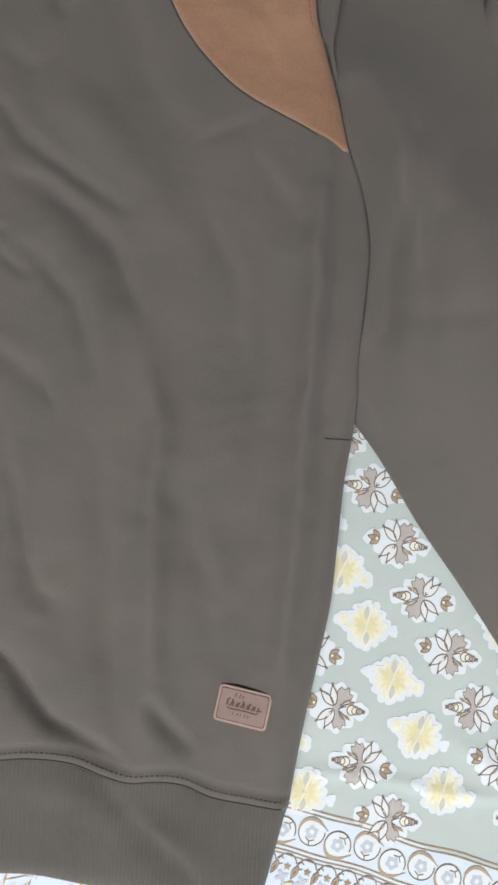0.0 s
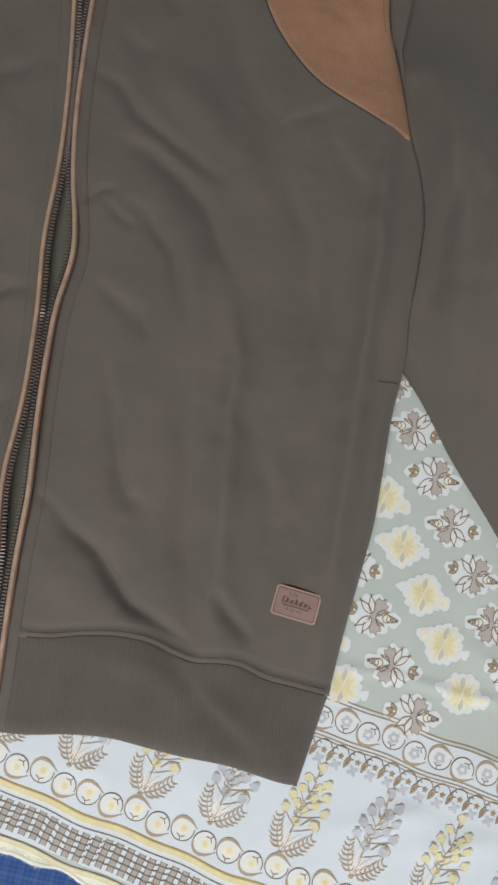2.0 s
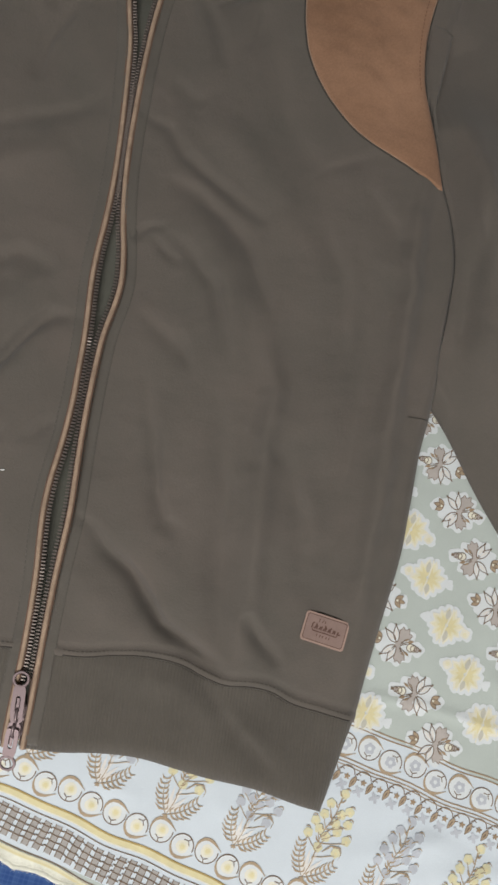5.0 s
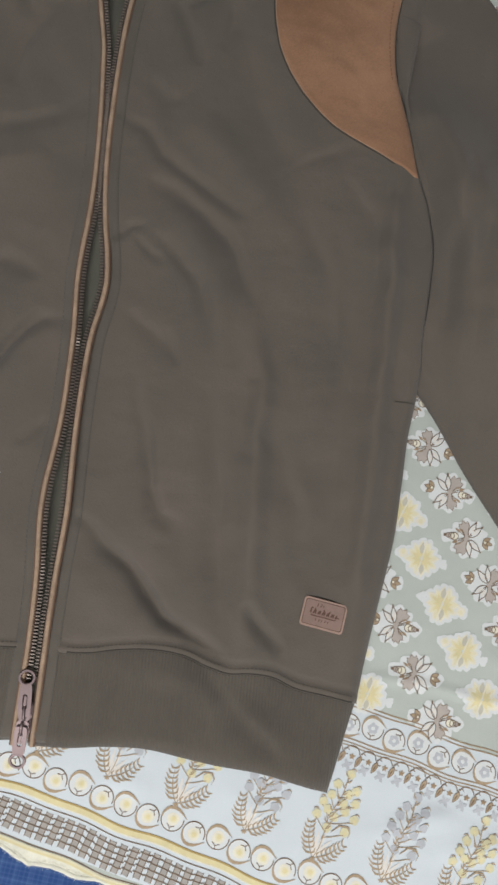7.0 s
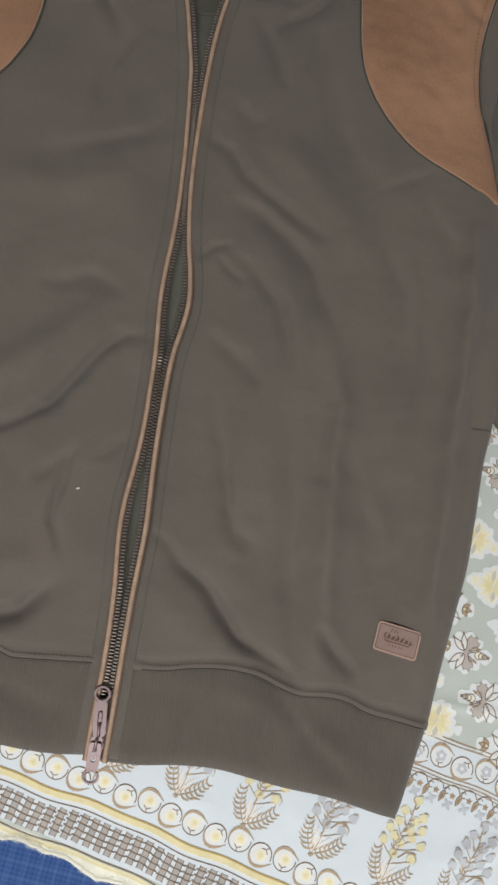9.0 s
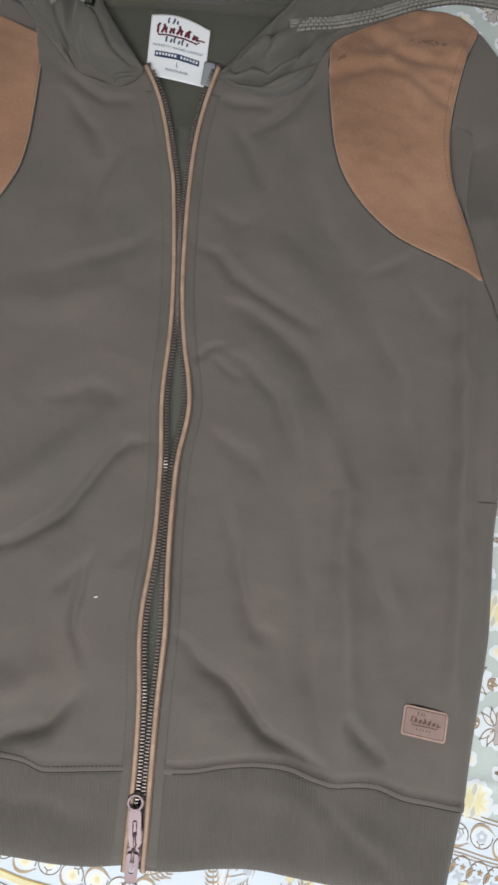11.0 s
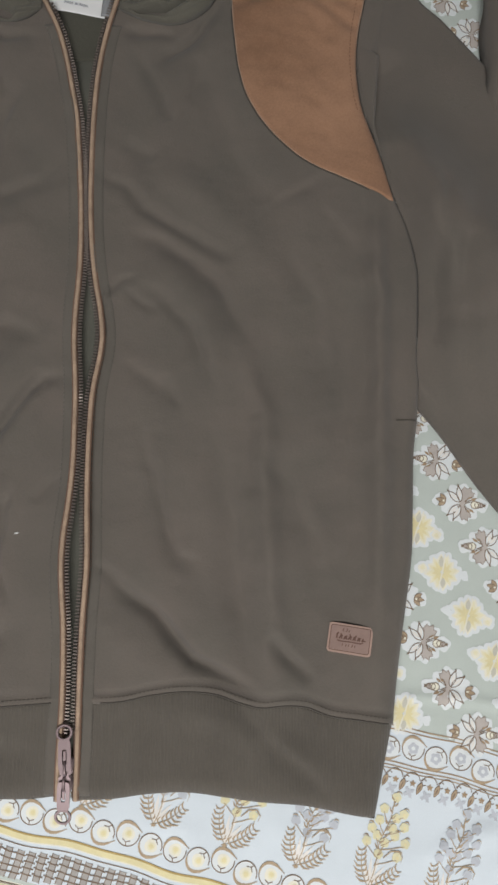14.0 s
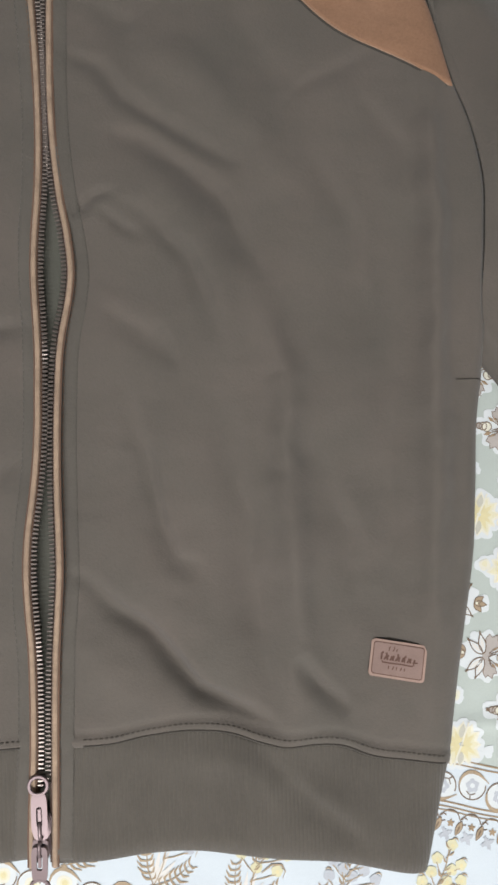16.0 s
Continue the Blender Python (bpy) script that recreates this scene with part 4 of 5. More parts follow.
def sleeve_tuck(u, v):
    y = lerp(0.503, 0.600, v)
    x0 = SIDE(y) + 0.0006
    x = lerp(x0, max(lerp(TUCK(y), x0, 0.75 * smooth(0.588, 0.600, y)), x0 + 0.0006), u)
    puff = math.sin(math.pi * v) ** 0.55
    return x, y, 0.0213 + (0.0052 * math.sin(math.pi * 0.5 * u) ** 0.8 - 0.0022 * smooth(0.8, 1.0, u)) * puff - 0.0030 * (1 - puff) * u + 0.0005 * grain(x, y, 0.015, 3.0)


sheet_of("sleeve_tuck", sleeve_tuck, 16, 60, OLIVE, hoodie, "folded tuck of the sleeve beside the patch", 0.0026)

# the sleeve's end, folded back up beside the shoulder


def sleeve_end(u, v):
    y = lerp(0.440, 0.800, v)
    x = lerp(0.3345 + 0.0012 * math.sin(y * 90), 0.46, u)
    z = 0.0300 + 0.0030 * grain(x, y, 0.03, 51.0) + furrows(x, y, ((((0.342, 0.640), (0.344, 0.600), (0.347, 0.575)), 0.0040, -0.0030),))
    z = edge_drop(z, x - 0.3345, 0.004, 0.012) - 0.022 * (1 - smooth(0.545, 0.590, y))
    return x, y, max(z, 0.003)


sheet_of("sleeve_end", sleeve_end, 50, 80, OLIVE, hoodie, "olive-brown sleeve end folded back up", 0.002)

# suede shoulder patches


def patch_z(x, y, ground, sign):
    z = ground
    # the shoulder's crumpled top
    if sign < 0:
        return z + 0.0005 * grain(x, y, 0.012, 21.0)
    t = smooth(0.60, 0.65, y)
    z += t * (0.0030 * grain(x, y, 0.030, 12.0) + 0.0017 * grain(x, y, 0.012, 15.0)) + 0.0006 * grain(x, y, 0.012, 21.0)
    for points, wide, high in ((((0.124, 0.638), (0.150, 0.643), (0.172, 0.648), (0.190, 0.640), (0.230, 0.612)), 0.0062, -0.0022),
                               (((0.126, 0.652), (0.160, 0.657), (0.182, 0.660)), 0.0080, 0.0014),
                               (((0.183, 0.662), (0.205, 0.655), (0.238, 0.652)), 0.0060, -0.0026),
                               (((0.165, 0.684), (0.200, 0.672), (0.243, 0.664)), 0.0070, 0.0020),
                               (((0.185, 0.660), (0.208, 0.640), (0.232, 0.632)), 0.0060, -0.0012)):
        best = 9.0
        for (x0, y0), (x1, y1) in zip(points, points[1:]):
            dx, dy = x1 - x0, y1 - y0
            g = min(max(((x - x0) * dx + (y - y0) * dy) / (dx * dx + dy * dy), 0.0), 1.0)
            best = min(best, ((x - x0 - g * dx) ** 2 + (y - y0 - g * dy) ** 2) / wide**2)
        if best < 9.0:
            z += 0.9 * high * math.exp(-best)
    return z


def shoulder_fall(y):
    """How far the top of the shoulder rolls down towards the back."""
    return 0.0068 * smooth(0.630, 0.705, y)


def patch(sign):
    def at(u, v):
        y = lerp(0.4625, TOP(lerp(0.12, 0.252, u)), v**0.8)
        x0, x1 = PATCH_IN(y), SIDE(y) - 0.0008
        x = lerp(x0, max(x1, x0 + 0.0004), u)
        z = edge_drop(patch_z(x, y, front_z(x, y) if sign > 0 else front_z(0.006 - x, y - 0.022) + 0.001, sign), x1 - x, 0.0200, 0.013) + 0.0017
        z -= 0.0012 * math.exp(-(((x - x0) / 0.0016) ** 2)) + 0.0008 * math.exp(-(((x1 - x) / 0.003) ** 2)) + shoulder_fall(y)
        return (x, y, z) if sign > 0 else (0.006 - x, y - 0.022, z)

    return at


sheet_of("shoulder_patch", patch(1), 90, 170, SUEDE, hoodie, "tan brushed suede shoulder patch", 0.0016)
sheet_of("shoulder_patch", patch(-1), 40, 70, SUEDE, hoodie, "tan brushed suede shoulder patch", 0.0016)
for sign in (1, -1):
    at = patch(sign)
    rim = line_at([Vector(at(0.0, f)) + Vector((-0.0006 * sign, -0.0003, -0.0002)) for f in np.linspace(0, 0.96, 40)])
    tube("patch_seam", rim, 120, 0.0007, THREAD, hoodie, "dark seam line", 6)
    arm_seam = line_at([Vector(at(1.0, f)) + Vector((0.0010 * sign, 0, -0.0014)) for f in np.linspace(0, 0.99, 30)])
    tube("patch_seam", arm_seam, 90, 0.0007, THREAD, hoodie, "dark seam line", 6)
    inner_edge = line_at([Vector(at(0.0, f)) + Vector((0.0005 * sign, 0.0002, 0.0003)) for f in np.linspace(0.0, 0.96, 40)])
    tube("patch_edge", inner_edge, 120, 0.0005, SUEDE_EDGE, hoodie, "pale turned edge of the suede", 6, 0.6)
    outer_edge = line_at([Vector(at(1.0, f)) + Vector((-0.0007 * sign, 0, 0.0004)) for f in np.linspace(0.02, 0.98, 40)])
    tube("patch_edge", outer_edge, 120, 0.0005, SUEDE_EDGE, hoodie, "pale turned edge of the suede", 6, 0.6)
    stitch = line_at([Vector(at(0.94, f)) + Vector((0, 0, 0.0001)) for f in np.linspace(0.25, 0.97, 30)])
    stitches("stitching", stitch, SUEDE_THREAD, hoodie)
scuff_at = patch(1)
rnd = random.Random(12)
for k in range(22):
    if k < 17:
        u0, v0 = 0.69 + rnd.gauss(0, 0.055), 0.832 + rnd.gauss(0, 0.012)
    else:
        u0, v0 = 0.07 + rnd.gauss(0, 0.03), 0.800 + rnd.gauss(0, 0.006)
    du, dv = rnd.uniform(0.01, 0.04), rnd.uniform(-0.012, 0.012)
    run = line_at([Vector(scuff_at(u0 + du * f, v0 + dv * f)) + Vector((0, 0, 0.0001)) for f in np.linspace(0, 1, 5)])
    tube("scuff", run, 6, rnd.uniform(0.0004, 0.0009), SCUFF, hoodie, "dark scuff on the suede", 6, 0.2)
arm_low = line_at([(SIDE(y) + 0.0003, y, 0.0050 + 0.0160 * smooth(0.291, 0.318, y)) for y in np.linspace(0.461, 0.350, 24)])
tube("armhole_seam", arm_low, 80, 0.0003, THREAD, hoodie, "dark armhole seam", 6)

# hem seams, stitching and pocket
for front, seam, lo, hi in ((right_front, SEAM_R, 0.06, 0.97), (left_front, SEAM_L, 0.03, 0.97)):
    for v, name in ((0.0075, "stitching"), (0.0012, "seam_line")):
        run = line_at([Vector(front(f, v)) + Vector((0, 0, 0.0001)) for f in np.linspace(lo, hi, 60)])
        if name == "stitching":
            stitches(name, run, HEM_THREAD, hoodie, 0.0019, 0.0011, 0.0005, 0.0002)
        else:
            tube(name, run, 140, 0.0006, THREAD, hoodie, "", 6)


def placket(band_low, pipe, seam, sign):
    """The turned facing beside the zip, which runs on over the hem band."""
    def at(u, v):
        y = lerp(0.0185, 0.612, v)
        x = pipe(y) + sign * lerp(0.0014, 0.0098, u)
        z = front_z(x, y) + 0.0012 * math.exp(-(((u * 0.0084) / 0.005) ** 2))
        low = band_z(x, y, 0.1, y - band_low(x)) + 0.0014 * smooth(0.6, 0.95, (y - band_low(x)) / (seam(x) - band_low(x)))
        z = lerp(low, z, smooth(seam(x) - 0.004, seam(x) + 0.004, y))
        return x, y, z + 0.0006 - 0.0005 * smooth(0.75, 1.0, u)

    sheet_of("placket", at, 10, 300, FACING, hoodie, "stitched facing strip beside the zip", 0.0012)
    for u, size in ((0.95, 0.0004), (0.12, 0.0004)):
        run = line_at([Vector(at(u, v)) + Vector((0, 0, 0.0002)) for v in np.linspace(0.005, 0.995, 80)])
        stitches("stitching", run, FACING_THREAD if u > 0.5 else PIPE_EDGE, hoodie, 0.0026, 0.0010, size, 0.0001)


placket(HEM_R, PIPE_R, SEAM_R, 1)
placket(HEM_L, PIPE_L, SEAM_L, -1)


def on_front(x, y, lift):
    low = 0.005 + 0.0160 * smooth(0.291, 0.318, y)
    return x, y, edge_drop(front_z(x, y), SIDE(y) - x, low, 0.013) + lift


tack = line_at([on_front(x, 0.2845 + 0.012 * (x - 0.245), 0.0005) for x in np.linspace(0.2455, 0.2615, 9)])
tube("pocket_tack", tack, 20, 0.00032, THREAD, hoodie, "dark bar tack at the pocket's end", 6)

# piping, zip tapes and teeth
tooth_mesh = bpy.data.meshes.new("tooth")
bm = bmesh.new()
bmesh.ops.create_cube(bm, size=1)
for vert in bm.verts:
    vert.co.x *= 0.0029
    vert.co.y *= 0.0015 if vert.co.x < 0 else 0.0011
    vert.co.z *= 0.0022 if vert.co.x < 0 else 0.0016
bmesh.ops.bevel(bm, geom=[e for e in bm.edges if abs(e.verts[0].co.x - e.verts[1].co.x) > 0.001], offset=0.0003, segments=1, affect="EDGES")
bm.to_mesh(tooth_mesh)
bm.free()
tooth_mesh.materials.append(TOOTH)
for pipe, sign, y_top in ((PIPE_R, 1, 0.634), (PIPE_L, -1, 0.632)):
    rows = np.linspace(0.0155, y_top, 90)
    top_lift = curve_at((0.0, 0.03, 0.06, 0.5, 0.60, 0.64), (0.0175, 0.0225, 0.0255, 0.0255, 0.0265, 0.030))
    run = line_at([(pipe(y), y, top_lift(y) + 0.4 * creases(pipe(y) + sign * 0.004, y)) for y in rows])
    tube("piping", run, 300, 0.00155, PIPING, hoodie, "tan piping along the zip", 8, 0.8)
    for aside, drop in ((0.0019, -0.0004), (-0.0016, -0.0012)):
        edge = line_at([Vector(run(f)) + Vector((sign * aside, 0, drop)) for f in np.linspace(0, 1, 80)])
        tube("piping_edge", edge, 260, 0.0006, PIPE_EDGE, hoodie, "brown folded edge of the piping", 6)

    def tape(u, v, pipe=pipe, sign=sign, top_lift=top_lift, y_top=y_top):
        y = lerp(0.017, y_top + 0.004, v)
        return pipe(y) - sign * lerp(-0.001, 0.0032, u), y, top_lift(y) - 0.0026

    tape_ob = sheet_of("zip_tape", tape, 4, 160, TAPE, hoodie, "dark brown zip tape", 0.0008)
    count = int((y_top - 0.062) / 0.0024)
    for i in range(count):
        y = 0.062 + 0.0024 * i + (0.0012 if sign > 0 else 0.0)
        slope = (pipe(y + 0.002) - pipe(y - 0.002)) / 0.004
        tooth = new("tooth", tooth_mesh)
        tooth.parent = tape_ob
        c, s = math.cos(math.atan(slope)), math.sin(math.atan(slope))
        tilt = 16 * math.exp(-(((y - 0.302) / 0.006) ** 2)) + 4 * math.exp(-(((y - 0.137) / 0.008) ** 2))
        x = pipe(y) - sign * 0.0040
        tooth.matrix_local = Matrix.Translation((x, y, top_lift(y) - 0.0016)) @ Matrix.Rotation(-math.atan(slope), 4, "Z") @ Matrix.Rotation(0 if sign < 0 else math.pi, 4, "Z") @ Matrix.Rotation(radians(tilt), 4, "X")


def pull_tab(name, x, y, z, angle, slope):
    """A zip slider with a long flat pull tab that ends in a ring."""
    m = Matrix.Translation((x, y, z)) @ Matrix.Rotation(radians(angle), 4, "Z") @ Matrix.Rotation(radians(slope), 4, "X")
    slider = new(name)
    slider.parent = hoodie
    slider["label"] = "rose-brown metal zip slider with a ringed pull"
    slider.matrix_local = m
    bm = bmesh.new()
    # the body: two rounded plates and the bridge
    for z0, z1, half in ((-0.0052, -0.0040, 0.0052), (-0.0012, 0.0002, 0.0050)):
        outline = [(-half, -0.004), (-half * 0.85, -0.0065), (half * 0.85, -0.0065), (half, -0.004), (half * 0.8, 0.0045), (half * 0.35, 0.006), (-half * 0.35, 0.006), (-half * 0.8, 0.0045)]
        lo, hi = [bm.verts.new((px, py, z0)) for px, py in outline], [bm.verts.new((px, py, z1)) for px, py in outline]
        bm.faces.new(lo[::-1]), bm.faces.new(hi)
        for i in range(8):
            bm.faces.new((lo[i], lo[(i + 1) % 8], hi[(i + 1) % 8], hi[i]))
    bmesh.ops.create_cube(bm, size=1, matrix=Matrix.Translation((0, 0.002, -0.0026)) @ Matrix.Diagonal((0.0022, 0.004, 0.003, 1)))
    bmesh.ops.bevel(bm, geom=bm.edges[:], offset=0.00035, segments=2, affect="EDGES")
    part("slider_body", bm, GUNMETAL, slider)
    arch = line_at([(0, -0.0045, 0.0), (0, -0.0035, 0.0022), (0, 0.0, 0.0030), (0, 0.0040, 0.0022), (0, 0.0050, 0.0)])
    tube("bridge", arch, 16, 0.0011, GUNMETAL, slider, "", 8)
    # the tab: a plate with a slot and a round eye
    n = 40
    bm = bmesh.new()

    def plate(outline, hole, z0, z1):
        k = len(outline)
        vo = [[bm.verts.new((px, py, zz)) for px, py in outline] for zz in (z0, z1)]
        vi = [[bm.verts.new((px, py, zz)) for px, py in hole] for zz in (z0, z1)]
        for i in range(k):
            j = (i + 1) % k
            bm.faces.new((vo[1][i], vo[1][j], vi[1][j], vi[1][i]))
            bm.faces.new((vo[0][j], vo[0][i], vi[0][i], vi[0][j]))
            bm.faces.new((vo[0][i], vo[0][j], vo[1][j], vo[1][i]))
            bm.faces.new((vi[0][j], vi[0][i], vi[1][i], vi[1][j]))

    def slab(cy, half_y, half_x0, half_x1, corner):
        pts = []
        for i in range(n):
            a = 2 * math.pi * i / n
            cx, sy = math.cos(a), math.sin(a)
            e = 2 / 5.0
            px, py = abs(cx) ** e * (1 if cx > 0 else -1), abs(sy) ** e * (1 if sy > 0 else -1)
            pts.append((px * lerp(half_x0, half_x1, (py + 1) / 2), cy + py * half_y))
        return pts

    plate(slab(-0.0085, 0.0108, 0.0043, 0.0045, 1), slab(-0.0070, 0.0052, 0.0016, 0.0016, 1), 0.0012, 0.0026)
    part("pull_tab", bm, GUNMETAL, slider)
    bm = bmesh.new()
    bmesh.ops.create_cube(bm, size=1, matrix=Matrix.Translation((0, -0.0072, 0.0016)) @ Matrix.Diagonal((0.0019, 0.0080, 0.0011, 1)))
    bmesh.ops.bevel(bm, geom=bm.edges[:], offset=0.0003, segments=2, affect="EDGES")
    part("tongue", bm, GUNMETAL, slider)
    bm = bmesh.new()
    ring = lambda r, squash: [(r * math.cos(2 * math.pi * i / n), -0.0232 + squash * r * math.sin(2 * math.pi * i / n)) for i in range(n)]
    plate(ring(0.0060, 0.95), ring(0.0040, 0.95), 0.0011, 0.0027)
    bmesh.ops.bevel(bm, geom=[e for e in bm.edges], offset=0.0004, segments=1, affect="EDGES")
    part("ring", bm, GUNMETAL, slider)


pull_tab("zip_slider", 0.0032, 0.0290, 0.0265, -3, 14)
pull_tab("zip_slider", 0.0040, 0.0400, 0.0285, 183, 4)

# the leather label
def label_z(px, py):
    """The height of the front under a place of the leather label, from its middle."""
    c, n = math.cos(radians(-9.2)), math.sin(radians(-9.2))
    x, y = 0.2052 + px * c - py * n, 0.1236 + px * n + py * c
    return edge_drop(front_z(x, y), SIDE(y) - x, 0.005, 0.013)


LEFT_Z, RIGHT_Z = label_z(-0.0155, 0), label_z(0.0155, 0)
LOW_Z, HIGH_Z = label_z(0, -0.010), label_z(0, 0.010)
label_m = Matrix.Translation((0.2052, 0.1236, max(label_z(0, 0), (LEFT_Z + RIGHT_Z) / 2, (LOW_Z + HIGH_Z) / 2) + 0.0001)) @ Matrix.Rotation(radians(-9.2), 4, "Z") @ Matrix.Rotation(-math.atan2(RIGHT_Z - LEFT_Z, 0.031), 4, "Y") @ Matrix.Rotation(math.atan2(HIGH_Z - LOW_Z, 0.013), 4, "X")


def rounded(bm, hx, hy, r, z0, z1, n=5):
    pts = []
    for cx, cy, a0 in ((hx - r, hy - r, 0), (-hx + r, hy - r, 90), (-hx + r, -hy + r, 180), (hx - r, -hy + r, 270)):
        for i in range(n + 1):
            a = radians(a0 + 90 * i / n)
            pts.append((cx + r * math.cos(a), cy + r * math.sin(a)))
    lo, hi = [bm.verts.new((*p, z0)) for p in pts], [bm.verts.new((*p, z1)) for p in pts]
    bm.faces.new(hi), bm.faces.new(lo[::-1])
    k = len(pts)
    for i in range(k):
        bm.faces.new((lo[i], lo[(i + 1) % k], hi[(i + 1) % k], hi[i]))


leather = new("leather_label")
leather.parent = hoodie
leather.matrix_local = label_m
leather["label"] = "rose-brown leather label with a paler rim"
bm = bmesh.new()
rounded(bm, 0.0158, 0.0104, 0.0022, -0.0022, 0.0012)
bmesh.ops.bevel(bm, geom=[e for e in bm.edges if abs(e.verts[0].co.z - e.verts[1].co.z) < 1e-6], offset=0.0004, segments=2, affect="EDGES")
part("rim", bm, LEATHER_EDGE, leather)
bm = bmesh.new()
rounded(bm, 0.0140, 0.0086, 0.0014, 0.0011, 0.00150)
part("face", bm, LEATHER, leather)
bm = bmesh.new()
rounded(bm, 0.0145, 0.0091, 0.0016, 0.0011, 0.00132)
part("groove", bm, LEATHER_INK, leather)


def ink_line(name, points, at, width, material, parent):
    """A flat pen line; at(x, y) lays a point of it on its ground."""
    p = [Vector(q) for q in points]
    verts, faces = [], []
    for i, c in enumerate(p):
        t = (p[min(i + 1, len(p) - 1)] - p[max(i - 1, 0)]).normalized()
        verts += [at(c.x - t.y * width / 2, c.y + t.x * width / 2, i), at(c.x + t.y * width / 2, c.y - t.x * width / 2, i)]
    for i in range(len(p) - 1):
        faces.append((2 * i, 2 * i + 1, 2 * i + 3, 2 * i + 2))
    return mesh_object(name, verts, faces, material, parent, "", None, False)


def on_leather(x, y, i):
    return x, y, 0.00162 + 0.000002 * i


def strokes(x0, x1, y, heights, lean, at, width, material, parent):
    """A row of slanted plain strokes that stands for an emblem and spells nothing."""
    for k, tall in enumerate(heights):
        x = lerp(x0, x1, k / (len(heights) - 1))
        bow = 0.18 * tall * (1 if k % 2 else -1)
        ink_line("emblem", [(x - lean * tall / 2, y), (x + bow * 0.5, y + tall * 0.35), (x + bow + lean * tall * 0.2, y + tall * 0.7), (x + lean * tall / 2, y + tall)], at, width, material, parent)


strokes(-0.0090, 0.0088, -0.0006, (0.0043, 0.0040, 0.0026, 0.0025, 0.0027, 0.0041, 0.0026, 0.0025, 0.0036, 0.0026, 0.0025, 0.0024), 0.25, on_leather, 0.0011, LEATHER_INK, leather)
strokes(-0.0052, -0.0010, 0.0046, (0.0024, 0.0026, 0.0017), 0.25, on_leather, 0.0006, LEATHER_INK, leather)
strokes(-0.0048, 0.0042, -0.0054, (0.0016, 0.0018, 0.0015, 0.0018, 0.0015), 0.25, on_leather, 0.0006, LEATHER_INK, leather)
ink_line("emblem", [(-0.0090, -0.0012), (-0.0086, -0.0020), (-0.005, -0.0021), (0.002, -0.0019), (0.0080, -0.0021), (0.0092, -0.0014), (0.0085, -0.0004), (0.0112, 0.0002)], on_leather, 0.0008, LEATHER_INK, leather)

# a speck of white lint
bm = bmesh.new()
bmesh.ops.create_icosphere(bm, subdivisions=1, radius=0.0011)
for q in bm.verts:
    q.co *= 0.7 + 0.5 * abs(noise.noise(q.co * 900))
bmesh.ops.transform(bm, matrix=Matrix.Translation((-0.0368, 0.2020, front_z(-0.0368, 0.2020) + 0.0007)) @ Matrix.Rotation(radians(14), 4, "Z") @ Matrix.Diagonal((1.9, 0.7, 0.7, 1)), verts=bm.verts)
lint = part("lint", bm, SATIN, None)
tagged(lint, "tiny white speck of lint on the jacket", "lint")

# the folded end of the zip tape at the neck
def tape_end(u, v):
    x, y = lerp(0.0165, 0.0275, u) + 0.002 * v, lerp(0.619, 0.641, v) - 0.002 * u
    return x, y, 0.0262 + 0.0012 * math.sin(math.pi * u) - 0.001 * v


sheet_of("tape_end", tape_end, 8, 10, TAPE_END, hoodie, "grey folded end of the zip tape", 0.0008)

# ---------- the hood ----------
E_R = line_at([(0.031, 0.631), (0.052, 0.657), (0.070, 0.676), (0.085, 0.693), (0.094, 0.715), (0.104, 0.760), (0.105, 0.82)])
F_R = line_at([(0.030, 0.627), (0.053, 0.616), (0.081, 0.614), (0.104, 0.628), (0.1165, 0.652), (0.1235, 0.664), (0.150, 0.6815), (0.195, 0.7045), (0.222, 0.745), (0.22, 0.82)])
E_L = line_at([(-0.031, 0.631), (-0.042, 0.648), (-0.058, 0.672), (-0.068, 0.690), (-0.074, 0.709), (-0.084, 0.760), (-0.086, 0.82)])
F_L = line_at([(-0.031, 0.627), (-0.045, 0.617), (-0.062, 0.615), (-0.085, 0.626), (-0.109, 0.652), (-0.140, 0.690), (-0.170, 0.74), (-0.18, 0.82)])


HOOD_FOLDS = (
    (((-0.092, 0.695), (-0.093, 0.665), (-0.093, 0.644), (-0.084, 0.629), (-0.058, 0.619)), 0.0042, -0.0070),
    (((-0.086, 0.658), (-0.085, 0.645), (-0.077, 0.632), (-0.058, 0.625), (-0.040, 0.628)), 0.0034, -0.0060),
    (((-0.072, 0.665), (-0.066, 0.648), (-0.052, 0.636)), 0.0070, 0.0030),
    (((0.040, 0.638), (0.055, 0.654), (0.066, 0.662), (0.088, 0.667)), 0.0040, -0.0055),
    (((0.045, 0.632), (0.058, 0.637), (0.072, 0.632), (0.088, 0.644), (0.102, 0.658)), 0.0040, -0.0068),
    (((0.048, 0.622), (0.067, 0.622), (0.095, 0.636), (0.114, 0.648)), 0.0032, -0.0050),
    (((0.070, 0.650), (0.086, 0.654), (0.100, 0.668)), 0.0060, 0.0030),
)


